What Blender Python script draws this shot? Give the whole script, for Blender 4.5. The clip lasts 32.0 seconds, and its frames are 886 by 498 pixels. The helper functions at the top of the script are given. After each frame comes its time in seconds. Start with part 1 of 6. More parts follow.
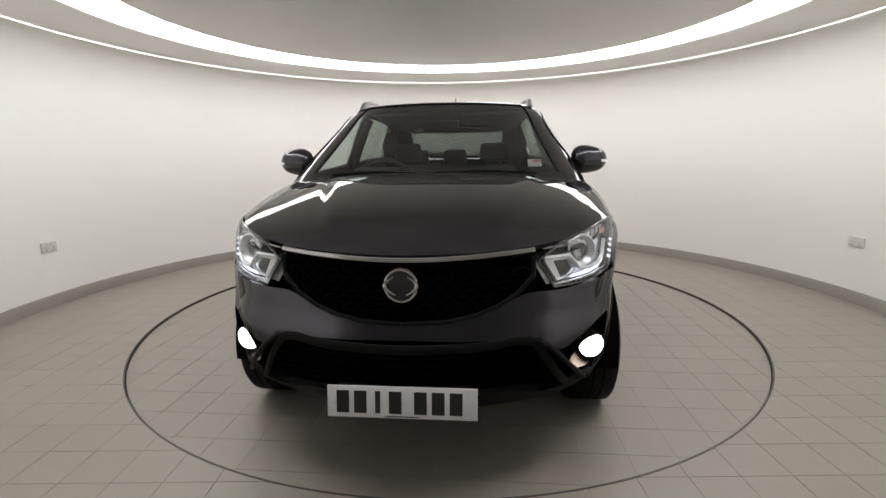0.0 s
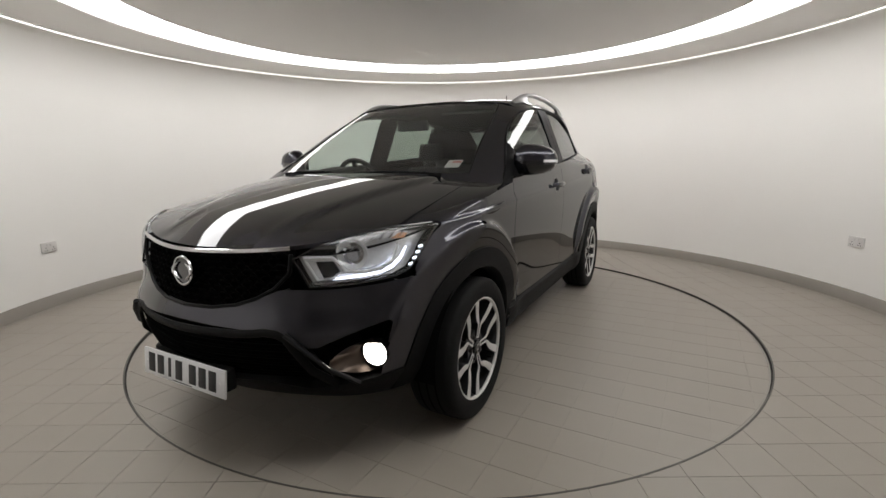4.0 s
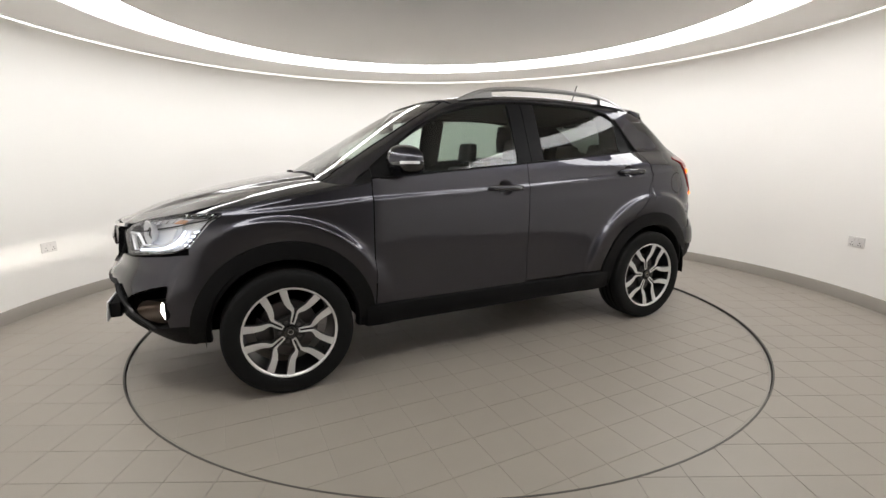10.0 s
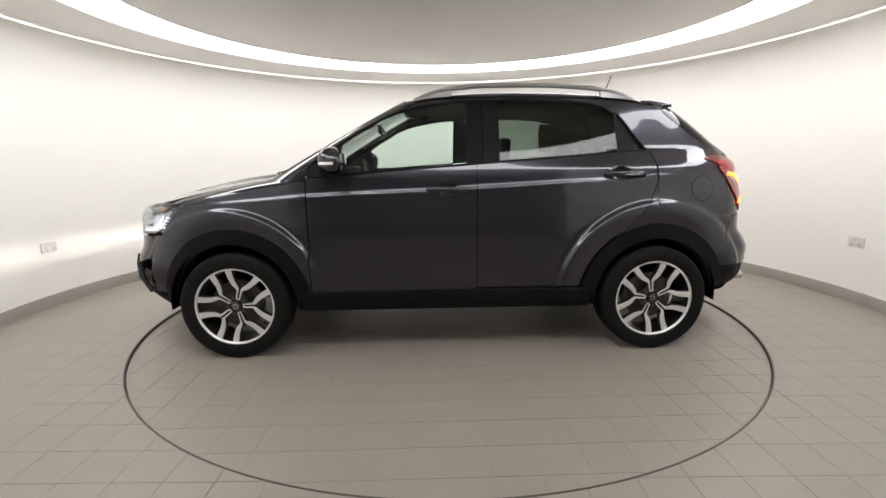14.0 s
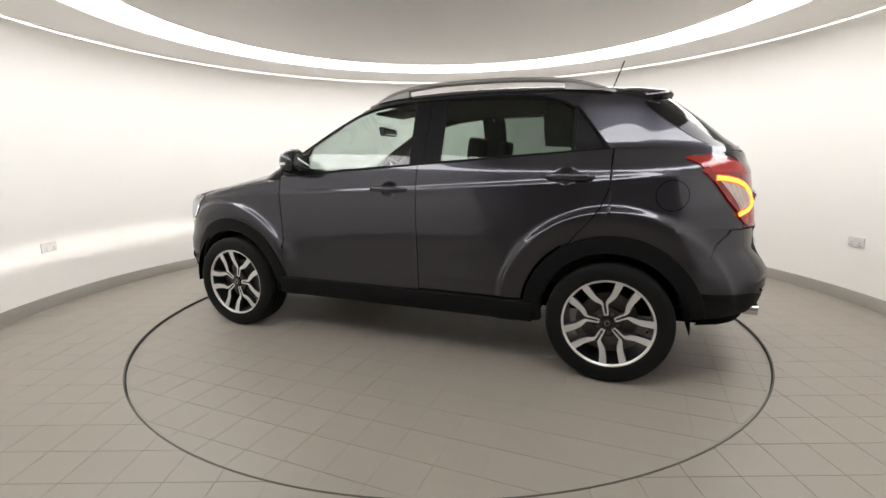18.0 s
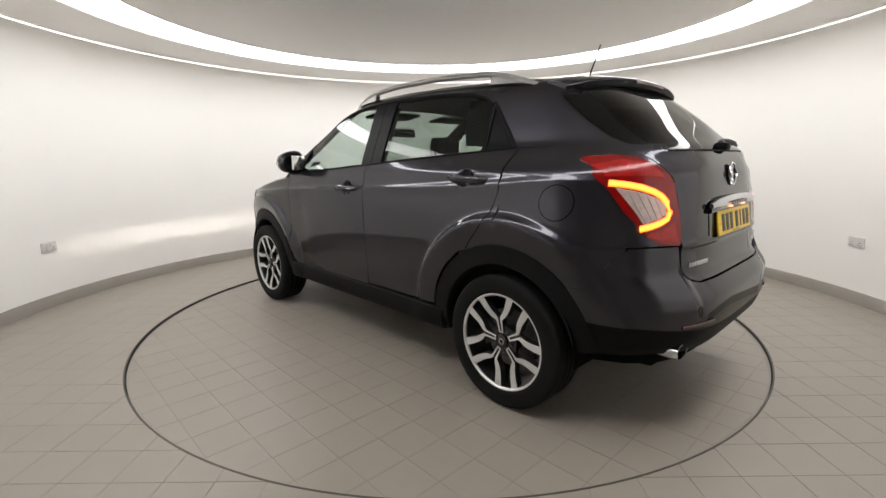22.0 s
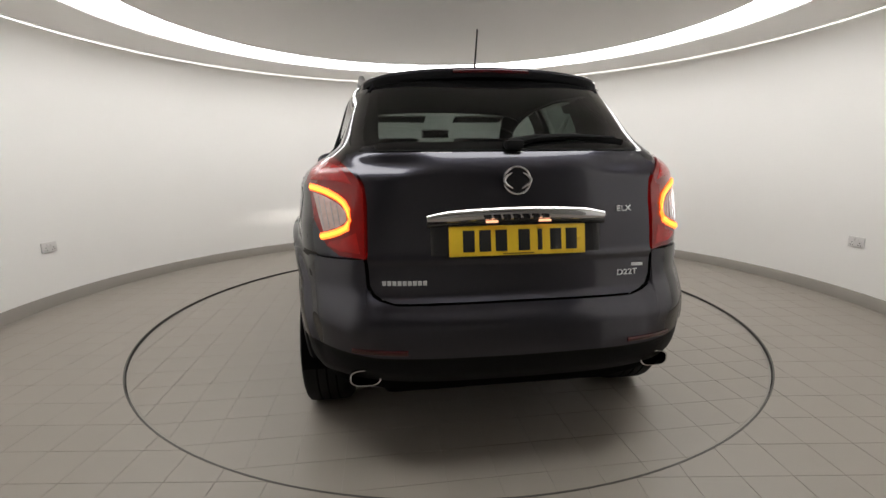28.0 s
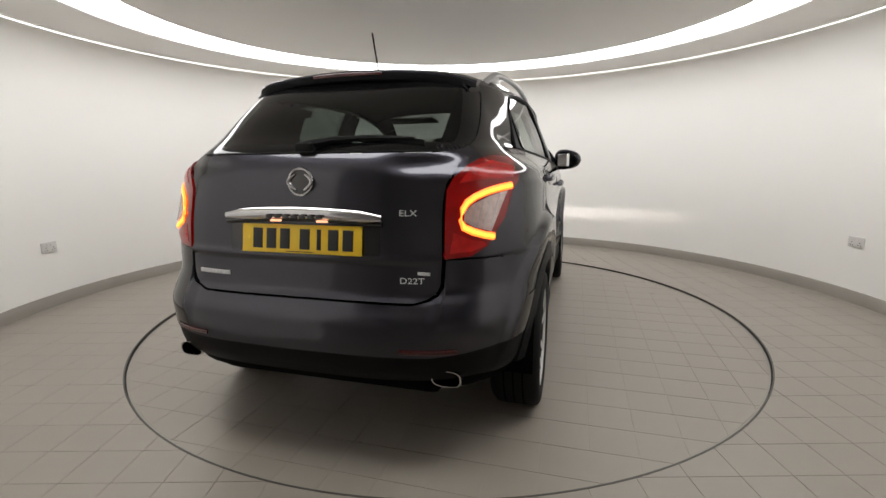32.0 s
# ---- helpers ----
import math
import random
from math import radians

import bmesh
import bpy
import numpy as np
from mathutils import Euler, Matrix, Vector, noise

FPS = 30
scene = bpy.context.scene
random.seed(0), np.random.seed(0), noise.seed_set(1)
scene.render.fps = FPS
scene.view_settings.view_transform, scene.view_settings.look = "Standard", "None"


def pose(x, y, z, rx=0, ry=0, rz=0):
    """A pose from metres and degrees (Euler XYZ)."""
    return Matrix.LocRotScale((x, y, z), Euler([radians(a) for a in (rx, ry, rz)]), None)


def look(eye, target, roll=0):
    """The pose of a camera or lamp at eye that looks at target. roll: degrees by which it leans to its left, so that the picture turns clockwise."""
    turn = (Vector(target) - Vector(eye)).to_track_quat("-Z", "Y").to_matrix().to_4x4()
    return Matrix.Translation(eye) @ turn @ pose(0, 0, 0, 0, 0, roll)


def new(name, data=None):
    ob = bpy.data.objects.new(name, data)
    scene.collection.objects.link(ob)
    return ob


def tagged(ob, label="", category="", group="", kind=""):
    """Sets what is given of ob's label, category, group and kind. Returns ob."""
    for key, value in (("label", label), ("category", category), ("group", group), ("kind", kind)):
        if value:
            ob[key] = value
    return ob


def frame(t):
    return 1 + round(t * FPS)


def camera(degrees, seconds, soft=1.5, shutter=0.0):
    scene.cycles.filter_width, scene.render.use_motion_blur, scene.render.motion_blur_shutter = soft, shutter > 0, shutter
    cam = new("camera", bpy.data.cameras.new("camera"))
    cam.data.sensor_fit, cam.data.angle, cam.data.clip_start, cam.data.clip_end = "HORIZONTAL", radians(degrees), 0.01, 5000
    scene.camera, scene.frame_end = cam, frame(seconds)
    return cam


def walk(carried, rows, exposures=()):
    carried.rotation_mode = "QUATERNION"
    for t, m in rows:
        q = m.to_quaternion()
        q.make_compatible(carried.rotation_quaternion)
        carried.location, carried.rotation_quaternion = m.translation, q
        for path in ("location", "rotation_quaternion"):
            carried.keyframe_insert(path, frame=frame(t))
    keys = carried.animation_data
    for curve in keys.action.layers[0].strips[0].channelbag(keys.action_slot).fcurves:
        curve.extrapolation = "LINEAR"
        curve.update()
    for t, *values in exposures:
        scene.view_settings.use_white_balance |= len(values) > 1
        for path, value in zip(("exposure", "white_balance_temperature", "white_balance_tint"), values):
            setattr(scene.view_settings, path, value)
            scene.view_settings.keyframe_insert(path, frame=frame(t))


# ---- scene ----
# the camera stands still in the entrance of a round photo booth
cam = camera(87.73, 32.0, soft=1.5)
EYE = Vector((0.0, -3.703, 1.1996))
AIM = EYE + Vector((-0.00658, 0.98242, -0.1866))
walk(cam, [(0.0, look(EYE, AIM, -0.6)), (32.0, look(EYE, AIM, -0.6))], [(0.0, 0.05), (2.0, -0.08), (3.0, -0.22), (4.5, -0.08), (6.0, 0.01), (8.0, 0.22), (10.0, 0.31), (12.0, 0.34), (14.0, 0.37), (19.0, 0.4), (21.0, 0.3), (23.0, 0.16), (25.0, 0.0), (28.0, -0.05), (30.0, -0.05), (32.0, 0.0)])


def heading(t):
    """The turntable's turn in degrees; the car's nose points along it."""
    return -90.0 - 4.4 - 5.969 * t - float(np.interp(t, [20, 25, 30, 32], [0.0, 0.4, 0.45, 0.2]))


WALL_R, CEIL_Z, SLOT_OUT, SLOT_IN, TABLE_R = 3.415, 2.352, 2.76, 2.37, 2.231
DOOR_HALF = radians(26)

world = bpy.data.worlds.new("world")
scene.world = world
world.use_nodes = True
world.node_tree.nodes["Background"].inputs[0].default_value = (0.5, 0.48, 0.45, 1)
world.node_tree.nodes["Background"].inputs[1].default_value = 0.02


# ---- materials ----
def material(name, color, rough=0.5, metal=0.0, vary=0.0, scale=8.0, bump=0.0, coat=0.0, rough_vary=0.0, per_piece=0.0,
             fine=0.0, emit=None, strength=0.0, spec=0.5):
    """A surface with two sizes of variation: wide patches, and fine grain that is also relief."""
    m = bpy.data.materials.new(name)
    m.use_nodes = True
    t = m.node_tree
    n, link = t.nodes, t.links.new
    b = n["Principled BSDF"]
    b.inputs["Base Color"].default_value = (*color, 1)
    b.inputs["Roughness"].default_value = rough
    b.inputs["Metallic"].default_value = metal
    b.inputs["Coat Weight"].default_value = coat
    b.inputs["Coat Roughness"].default_value = 0.02
    b.inputs["Specular IOR Level"].default_value = spec
    if emit:
        b.inputs["Emission Color"].default_value = (*emit, 1)
        b.inputs["Emission Strength"].default_value = strength
    co = n.new("ShaderNodeTexCoord")
    if vary or rough_vary or per_piece:
        big = n.new("ShaderNodeTexNoise")
        big.inputs["Scale"].default_value, big.inputs["Detail"].default_value = scale, 5
        link(co.outputs["Object"], big.inputs["Vector"])
        if vary or per_piece:
            val = n.new("ShaderNodeMapRange")
            val.inputs["To Min"].default_value, val.inputs["To Max"].default_value = 1 - vary, 1 + vary
            link(big.outputs["Fac"], val.inputs["Value"])
            hsv = n.new("ShaderNodeHueSaturation")
            hsv.inputs["Color"].default_value = (*color, 1)
            last = val.outputs[0]
            if per_piece:
                info = n.new("ShaderNodeObjectInfo")
                pv = n.new("ShaderNodeMapRange")
                pv.inputs["To Min"].default_value, pv.inputs["To Max"].default_value = 1 - per_piece, 1 + per_piece
                link(info.outputs["Random"], pv.inputs["Value"])
                mul = n.new("ShaderNodeMath")
                mul.operation = "MULTIPLY"
                link(last, mul.inputs[0])
                link(pv.outputs[0], mul.inputs[1])
                last = mul.outputs[0]
            link(last, hsv.inputs["Value"])
            link(hsv.outputs[0], b.inputs["Base Color"])
        if rough_vary:
            rr = n.new("ShaderNodeMapRange")
            rr.inputs["To Min"].default_value, rr.inputs["To Max"].default_value = rough - rough_vary, rough + rough_vary
            link(big.outputs["Fac"], rr.inputs["Value"])
            link(rr.outputs[0], b.inputs["Roughness"])
    if bump:
        grain = n.new("ShaderNodeTexNoise")
        grain.inputs["Scale"].default_value, grain.inputs["Detail"].default_value = fine or scale * 12, 3
        link(co.outputs["Object"], grain.inputs["Vector"])
        bp = n.new("ShaderNodeBump")
        bp.inputs["Strength"].default_value, bp.inputs["Distance"].default_value = bump, 0.002
        link(grain.outputs["Fac"], bp.inputs["Height"])
        link(bp.outputs[0], b.inputs["Normal"])
    return m


def glow(name, color, strength):
    m = bpy.data.materials.new(name)
    m.use_nodes = True
    b = m.node_tree.nodes["Principled BSDF"]
    b.inputs["Base Color"].default_value = (*color, 1)
    b.inputs["Emission Color"].default_value = (*color, 1)
    b.inputs["Emission Strength"].default_value = strength
    return m


M_WALL = material("wall_paint", (0.91, 0.893, 0.860), 0.75, vary=0.02, scale=1.3, bump=0.12, fine=160)
M_CEIL = material("ceiling_paint", (0.95, 0.932, 0.905), 0.8, vary=0.02, scale=1.5, bump=0.1, fine=140)
M_SKIRT = material("skirting_vinyl", (0.30, 0.275, 0.245), 0.5, vary=0.06, scale=5, bump=0.1, fine=80)
M_TILE = material("porcelain_tile", (0.285, 0.256, 0.220), 0.42, vary=0.07, scale=3.5, bump=0.15, fine=220, rough_vary=0.08, per_piece=0.01)
M_GROUT = material("grout", (0.26, 0.24, 0.213), 0.9, vary=0.1, scale=20, bump=0.3, fine=300)
M_STEEL = material("brushed_steel", (0.30, 0.28, 0.25), 0.45, metal=0.5, vary=0.1, scale=30)
# edging steel darkened in its colour to draw the shaded gap line
M_DARKSTEEL = material("gap_shade_steel", (0.075, 0.070, 0.062), 0.5, metal=0.4, vary=0.3, scale=12)
M_GROUT_TABLE = material("table_grout", (0.318, 0.293, 0.257), 0.9, vary=0.1, scale=20, bump=0.3, fine=300)
M_GAP = material("dark_gap", (0.015, 0.014, 0.013), 0.9)
M_SOCKET = material("socket_plastic", (0.68, 0.66, 0.64), 0.4, vary=0.03, scale=20)
M_LIGHT = glow("luminous_ring", (0.995, 0.985, 0.98), 6.6)
M_STRIP = glow("led_strip", (1.0, 0.985, 0.965), 1.4)
# grey of the unseen bay, set to dim reflections in nose and tail
M_UNSEEN_BAY = material("unseen_bay_grey", (0.50, 0.482, 0.458), 0.8, vary=0.05, scale=2)


# ---- mesh helpers ----
def sharpen(bm, angle=0.7):
    for f in bm.faces:
        f.smooth = True
    for e in bm.edges:
        if len(e.link_faces) == 2:
            a = e.calc_face_angle(0)
            e.smooth = a < angle
        else:
            e.smooth = True


def mesh_of(name, bm, mat, angle=0.7):
    bm.normal_update()
    sharpen(bm, angle)
    me = bpy.data.meshes.new(name)
    bm.to_mesh(me)
    bm.free()
    me.materials.append(mat)
    return me


def part(name, bm, mat, parent, label="", angle=0.7):
    """One mesh under a thing or a part."""
    ob = new(name, mesh_of(name, bm, mat, angle))
    ob.parent = parent
    if label:
        ob["label"] = label
    return ob


def thing(name, bm, mat, label, category="", kind="", group=""):
    return tagged(new(name, mesh_of(name, bm, mat)), label, category, group, kind)


def ring_bm(profile, steps, a0=0.0, a1=2 * math.pi, closed=True):
    """Turns a closed (r, z) profile round the z axis."""
    bm = bmesh.new()
    full = abs(a1 - a0 - 2 * math.pi) < 1e-6
    cols = []
    for i in range(steps + (0 if full else 1)):
        a = a0 + (a1 - a0) * i / steps
        cols.append([bm.verts.new((r * math.cos(a), r * math.sin(a), z)) for r, z in profile])
    m, k = len(profile), len(cols)
    for i in range(k if full else k - 1):
        c, d = cols[i], cols[(i + 1) % k]
        for j in range(m if closed else m - 1):
            bm.faces.new((c[j], d[j], d[(j + 1) % m], c[(j + 1) % m]))
    if not full and closed:
        bm.faces.new(cols[0])
        bm.faces.new(cols[-1][::-1])
    bmesh.ops.recalc_face_normals(bm, faces=bm.faces)
    return bm


def box_bm(x0, x1, y0, y1, z0, z1, bevel=0.0, bm=None):
    bm = bm or bmesh.new()
    r = bmesh.ops.create_cube(bm, size=1)
    bmesh.ops.transform(bm, verts=r["verts"], matrix=Matrix.Translation(((x0 + x1) / 2, (y0 + y1) / 2, (z0 + z1) / 2))
                        @ Matrix.Diagonal((x1 - x0, y1 - y0, z1 - z0, 1)))
    if bevel:
        es = list({e for v in r["verts"] for e in v.link_edges})
        bmesh.ops.bevel(bm, geom=es, offset=bevel, segments=2, profile=0.6, affect="EDGES")
    return bm


# ---- the room ----
A0, A1 = -math.pi / 2 + DOOR_HALF, 1.5 * math.pi - DOOR_HALF
thing("wall_round", ring_bm([(WALL_R, -0.01), (WALL_R, CEIL_Z - 0.022), (WALL_R + 0.05, CEIL_Z - 0.022), (WALL_R + 0.05, CEIL_Z + 0.2),
                                    (WALL_R + 0.2, CEIL_Z + 0.2), (WALL_R + 0.2, -0.01)], 160, A0, A1), M_WALL,
             "smooth off-white painted curved wall of a round booth", kind="structure")
thing("baseboard", ring_bm([(WALL_R - 0.012, -0.003), (WALL_R - 0.012, 0.092), (WALL_R - 0.006, 0.1), (WALL_R - 0.0005, 0.1), (WALL_R - 0.0005, -0.003)], 160, A0, A1),
      M_SKIRT, "grey-brown vinyl skirting along the curved wall", kind="structure")
thing("trim_cornice", ring_bm([(WALL_R - 0.012, CEIL_Z - 0.004), (WALL_R - 0.024, CEIL_Z - 0.004), (WALL_R - 0.024, CEIL_Z - 0.012), (WALL_R - 0.012, CEIL_Z - 0.012)], 160, A0, A1),
      M_CEIL, "narrow painted lip along the top of the wall", kind="structure")
thing("cove_strip", ring_bm([(WALL_R + 0.010, CEIL_Z - 0.012), (WALL_R + 0.045, CEIL_Z - 0.012), (WALL_R + 0.045, CEIL_Z - 0.022), (WALL_R + 0.010, CEIL_Z - 0.022)], 160, A0, A1),
      M_STRIP, "thin white LED strip glowing in the gap above the wall", "light strip")
thing("ceiling", ring_bm([(SLOT_OUT, CEIL_Z), (SLOT_OUT, CEIL_Z + 0.06), (WALL_R + 0.5, CEIL_Z + 0.06), (WALL_R + 0.5, CEIL_Z)], 160), M_CEIL,
      "plain grey-white painted outer ceiling ring", kind="structure")
ring = tagged(new("ceiling_light_ring"), "broad luminous white ring set flush into the ceiling", "ceiling light")
part("diffuser", ring_bm([(SLOT_IN + 0.006, CEIL_Z + 0.03), (SLOT_OUT - 0.006, CEIL_Z + 0.012), (SLOT_OUT - 0.006, CEIL_Z + 0.015), (SLOT_IN + 0.006, CEIL_Z + 0.033)], 160), M_LIGHT, ring)
part("tray", ring_bm([(SLOT_IN + 0.004, CEIL_Z + 0.045), (SLOT_OUT - 0.004, CEIL_Z + 0.045), (SLOT_OUT - 0.004, CEIL_Z + 0.055), (SLOT_IN + 0.004, CEIL_Z + 0.055)], 160), M_CEIL, ring)
part("edge_trim", ring_bm([(SLOT_OUT - 0.006, CEIL_Z + 0.004), (SLOT_OUT - 0.0005, CEIL_Z + 0.002), (SLOT_OUT - 0.0005, CEIL_Z + 0.05), (SLOT_OUT - 0.006, CEIL_Z + 0.05)], 160), M_CEIL, ring)
part("edge_trim", ring_bm([(SLOT_IN + 0.0005, CEIL_Z + 0.026), (SLOT_IN + 0.006, CEIL_Z + 0.028), (SLOT_IN + 0.006, CEIL_Z + 0.05), (SLOT_IN + 0.0005, CEIL_Z + 0.05)], 160), M_CEIL, ring)
bm = bmesh.new()
vs = [bm.verts.new((SLOT_IN * math.cos(a * math.pi / 80), SLOT_IN * math.sin(a * math.pi / 80), CEIL_Z + 0.035)) for a in range(160)]
f = bm.faces.new(vs[::-1])
ex = bmesh.ops.extrude_face_region(bm, geom=[f])
bmesh.ops.translate(bm, verts=[v for v in ex["geom"] if isinstance(v, bmesh.types.BMVert)], vec=(0, 0, 0.1))
bmesh.ops.recalc_face_normals(bm, faces=bm.faces)
thing("ceiling_disc", bm, M_CEIL, "plain round inner ceiling panel in warm grey-white paint", kind="structure")

# assumed entrance bay out of view behind the camera, wide enough for a car
bm = bmesh.new()
YB, XH = -5.0, 1.6
for x0, x1, y0, y1, z0, z1 in ((-XH - 0.1, -XH, YB, -3.05, -0.01, 2.45), (XH, XH + 0.1, YB, -3.05, -0.01, 2.45), (-XH - 0.1, XH + 0.1, YB - 0.1, YB, -0.01, 2.45),
                               (-XH - 0.1, XH + 0.1, YB - 0.1, -3.05, 2.45, 2.55)):
    box_bm(x0, x1, y0, y1, z0, z1, bm=bm)
# added to dim what the car's nose and tail reflect
thing("wall_unseen_bay", bm, M_UNSEEN_BAY, "plain grey walls of an assumed entrance bay, added to dim reflections", kind="structure")
# ---- floor and turntable ----
PITCH, JOINT = 0.2, 0.002
SINK = 0.016  # the table's paving lies a little below the floor


def slab_bm(poly, z0, z1, bev=0.0008):
    """A flat tile with a chamfered upper rim from a convex outline."""
    bm = bmesh.new()
    cx, cy = sum(p[0] for p in poly) / len(poly), sum(p[1] for p in poly) / len(poly)
    size = max(math.hypot(p[0] - cx, p[1] - cy) for p in poly)
    k = max(0.2, 1 - bev / size)
    lo = [bm.verts.new((x, y, z0)) for x, y in poly]
    mid = [bm.verts.new((x, y, z1 - bev * 0.7)) for x, y in poly]
    up = [bm.verts.new((cx + (x - cx) * k, cy + (y - cy) * k, z1)) for x, y in poly]
    n = len(poly)
    for i in range(n):
        j = (i + 1) % n
        bm.faces.new((lo[i], lo[j], mid[j], mid[i]))
        bm.faces.new((mid[i], mid[j], up[j], up[i]))
    bm.faces.new(up)
    return bm


def clip_inside(poly, radius, sides=180):
    """The part of a convex outline inside a round edge."""
    for k in range(sides):
        a = 2 * math.pi * (k + 0.5) / sides
        nx, ny, d = math.cos(a), math.sin(a), radius * math.cos(math.pi / sides)
        if all(x * nx + y * ny <= d for x, y in poly):
            continue
        out = []
        for (x0, y0), (x1, y1) in zip(poly, poly[1:] + poly[:1]):
            s0, s1 = x0 * nx + y0 * ny - d, x1 * nx + y1 * ny - d
            if s0 <= 0:
                out.append((x0, y0))
            if (s0 < 0) != (s1 < 0):
                t = s0 / (s0 - s1)
                out.append((x0 + (x1 - x0) * t, y0 + (y1 - y0) * t))
        poly = out
        if len(poly) < 3:
            return []
    return poly


def cell(i, j, inset=JOINT / 2):
    x, y, h = i * PITCH, j * PITCH, PITCH / 2 - inset
    return [(x - h, y - h), (x + h, y - h), (x + h, y + h), (x - h, y + h)]


def joined_slabs(polys, z0, z1):
    verts, faces = [], []
    for poly in polys:
        k = len(verts)
        n = len(poly)
        verts += [(x, y, z1) for x, y in poly] + [(x, y, z0) for x, y in poly]
        faces.append(tuple(range(k, k + n)))
        faces += [(k + i, k + n + i, k + n + (i + 1) % n, k + (i + 1) % n) for i in range(n)]
    me = bpy.data.meshes.new("tiles")
    me.from_pydata(verts, [], faces)
    me.materials.append(M_TILE)
    return me


ground = thing("floor", ring_bm([(TABLE_R + 0.013, -0.12), (TABLE_R + 0.013, -0.0065), (6.2, -0.0065), (6.2, -0.12)], 180), M_GROUT, "floor of square greige porcelain tiles with thin grout joints", kind="structure")
tile_mesh = mesh_of("tile", slab_bm(cell(0, 0), -0.010, 0.0), M_TILE)
SKEW = radians(0.4)
GROW = 1.012


def clip_outside(poly, d):
    """The part of a small outline beyond the round pit, cut along the pit's tangent."""
    cx, cy = sum(p[0] for p in poly) / len(poly), sum(p[1] for p in poly) / len(poly)
    r = math.hypot(cx, cy)
    nx, ny, out = cx / r, cy / r, []
    for (x0, y0), (x1, y1) in zip(poly, poly[1:] + poly[:1]):
        s0, s1 = x0 * nx + y0 * ny - d, x1 * nx + y1 * ny - d
        if s0 >= 0:
            out.append((x0, y0))
        if (s0 < 0) != (s1 < 0):
            t = s0 / (s0 - s1)
            out.append((x0 + (x1 - x0) * t, y0 + (y1 - y0) * t))
    return out


PIT = (TABLE_R + 0.008) / GROW
near, rest = [], []
for i in range(-19, 20):
    for j in range(-30, 20):
        x, y = i * PITCH, j * PITCH
        r = math.hypot(x, y)
        if r < TABLE_R - 0.16 or (r > WALL_R + 0.1 and y > -2.4) or (y < -2.4 and abs(x) > 1.75 and r > WALL_R + 0.1) or y < -5.7:
            continue
        c = cell(i, j)
        if min(math.hypot(*p) for p in c) < PIT:
            c = clip_outside(c, PIT)
            if len(c) > 2:
                rest.append(c)
        elif y < 0.9 and y > -3.9:
            near.append((i, j))
        else:
            rest.append(c)
near.sort(key=lambda c: math.hypot(c[0] * PITCH, c[1] * PITCH + 3.7))
rest += [cell(i, j) for i, j in near[300:]]
for i, j in near[:300]:
    ob = new("tile", tile_mesh)
    ob.parent = ground
    ob.matrix_local = Matrix.Rotation(SKEW, 4, "Z") @ Matrix.Translation((i * PITCH * GROW, j * PITCH * GROW, -0.003)) @ Matrix.Diagonal((GROW, GROW, 1, 1))
ob = tagged(new("far_tiles", joined_slabs(rest, -0.010, 0.0)), kind="stuff")
ob.parent = ground
ob.matrix_local = Matrix.Rotation(SKEW, 4, "Z") @ Matrix.Translation((0, 0, -0.003)) @ Matrix.Diagonal((GROW, GROW, 1, 1))

turntable = tagged(new("turntable"), "round motorised turntable paved with greige porcelain tiles, thin steel rim", "turntable")
part("bed", ring_bm([(0.001, -0.1), (TABLE_R - 0.012, -0.1), (TABLE_R - 0.012, -0.0018 - SINK), (0.001, -0.0018 - SINK)], 180), M_GROUT_TABLE, turntable)
part("rim", ring_bm([(TABLE_R - 0.012, -0.04), (TABLE_R - 0.012, 0.0012 - SINK), (TABLE_R - 0.003, 0.0012 - SINK), (TABLE_R - 0.003, -0.04)], 180), M_STEEL, turntable, "thin brushed steel edging")
thing("turntable_gap", ring_bm([(TABLE_R - 0.0028, -0.045), (TABLE_R - 0.0028, -0.030), (TABLE_R + 0.004, -0.030), (TABLE_R + 0.004, -0.045)], 180), M_GAP,
      "dark gap between turntable and floor", kind="structure")
# its dark colour carries the gap's shade where the gap is hidden
thing("trim_floor_ring", ring_bm([(TABLE_R + 0.004, -0.04), (TABLE_R + 0.004, -0.0015), (TABLE_R + 0.0125, -0.0015), (TABLE_R + 0.0125, -0.04)], 180), M_DARKSTEEL,
      "thin steel edging round the turntable pit, coloured dark as the gap's shade", kind="structure")
edge, whole = [], []
for i in range(-12, 13):
    for j in range(-12, 13):
        c = cell(i, j)
        far = max(math.hypot(*p) for p in c)
        if far < TABLE_R - 0.014:
            whole.append((i, j))
        else:
            q = clip_inside(c, TABLE_R - 0.0135)
            if len(q) > 2:
                edge.append(q)
whole.sort(key=lambda c: -math.hypot(*c))
for i, j in whole[:300]:
    ob = new("tile", tile_mesh)
    ob.parent = turntable
    ob.matrix_local = Matrix.Translation((i * PITCH, j * PITCH, -SINK))
ob = tagged(new("cut_tiles", joined_slabs(edge + [cell(i, j) for i, j in whole[300:]], -0.010, 0.0)), kind="stuff")
ob.parent = turntable
ob.matrix_local = Matrix.Translation((0, 0, -SINK))

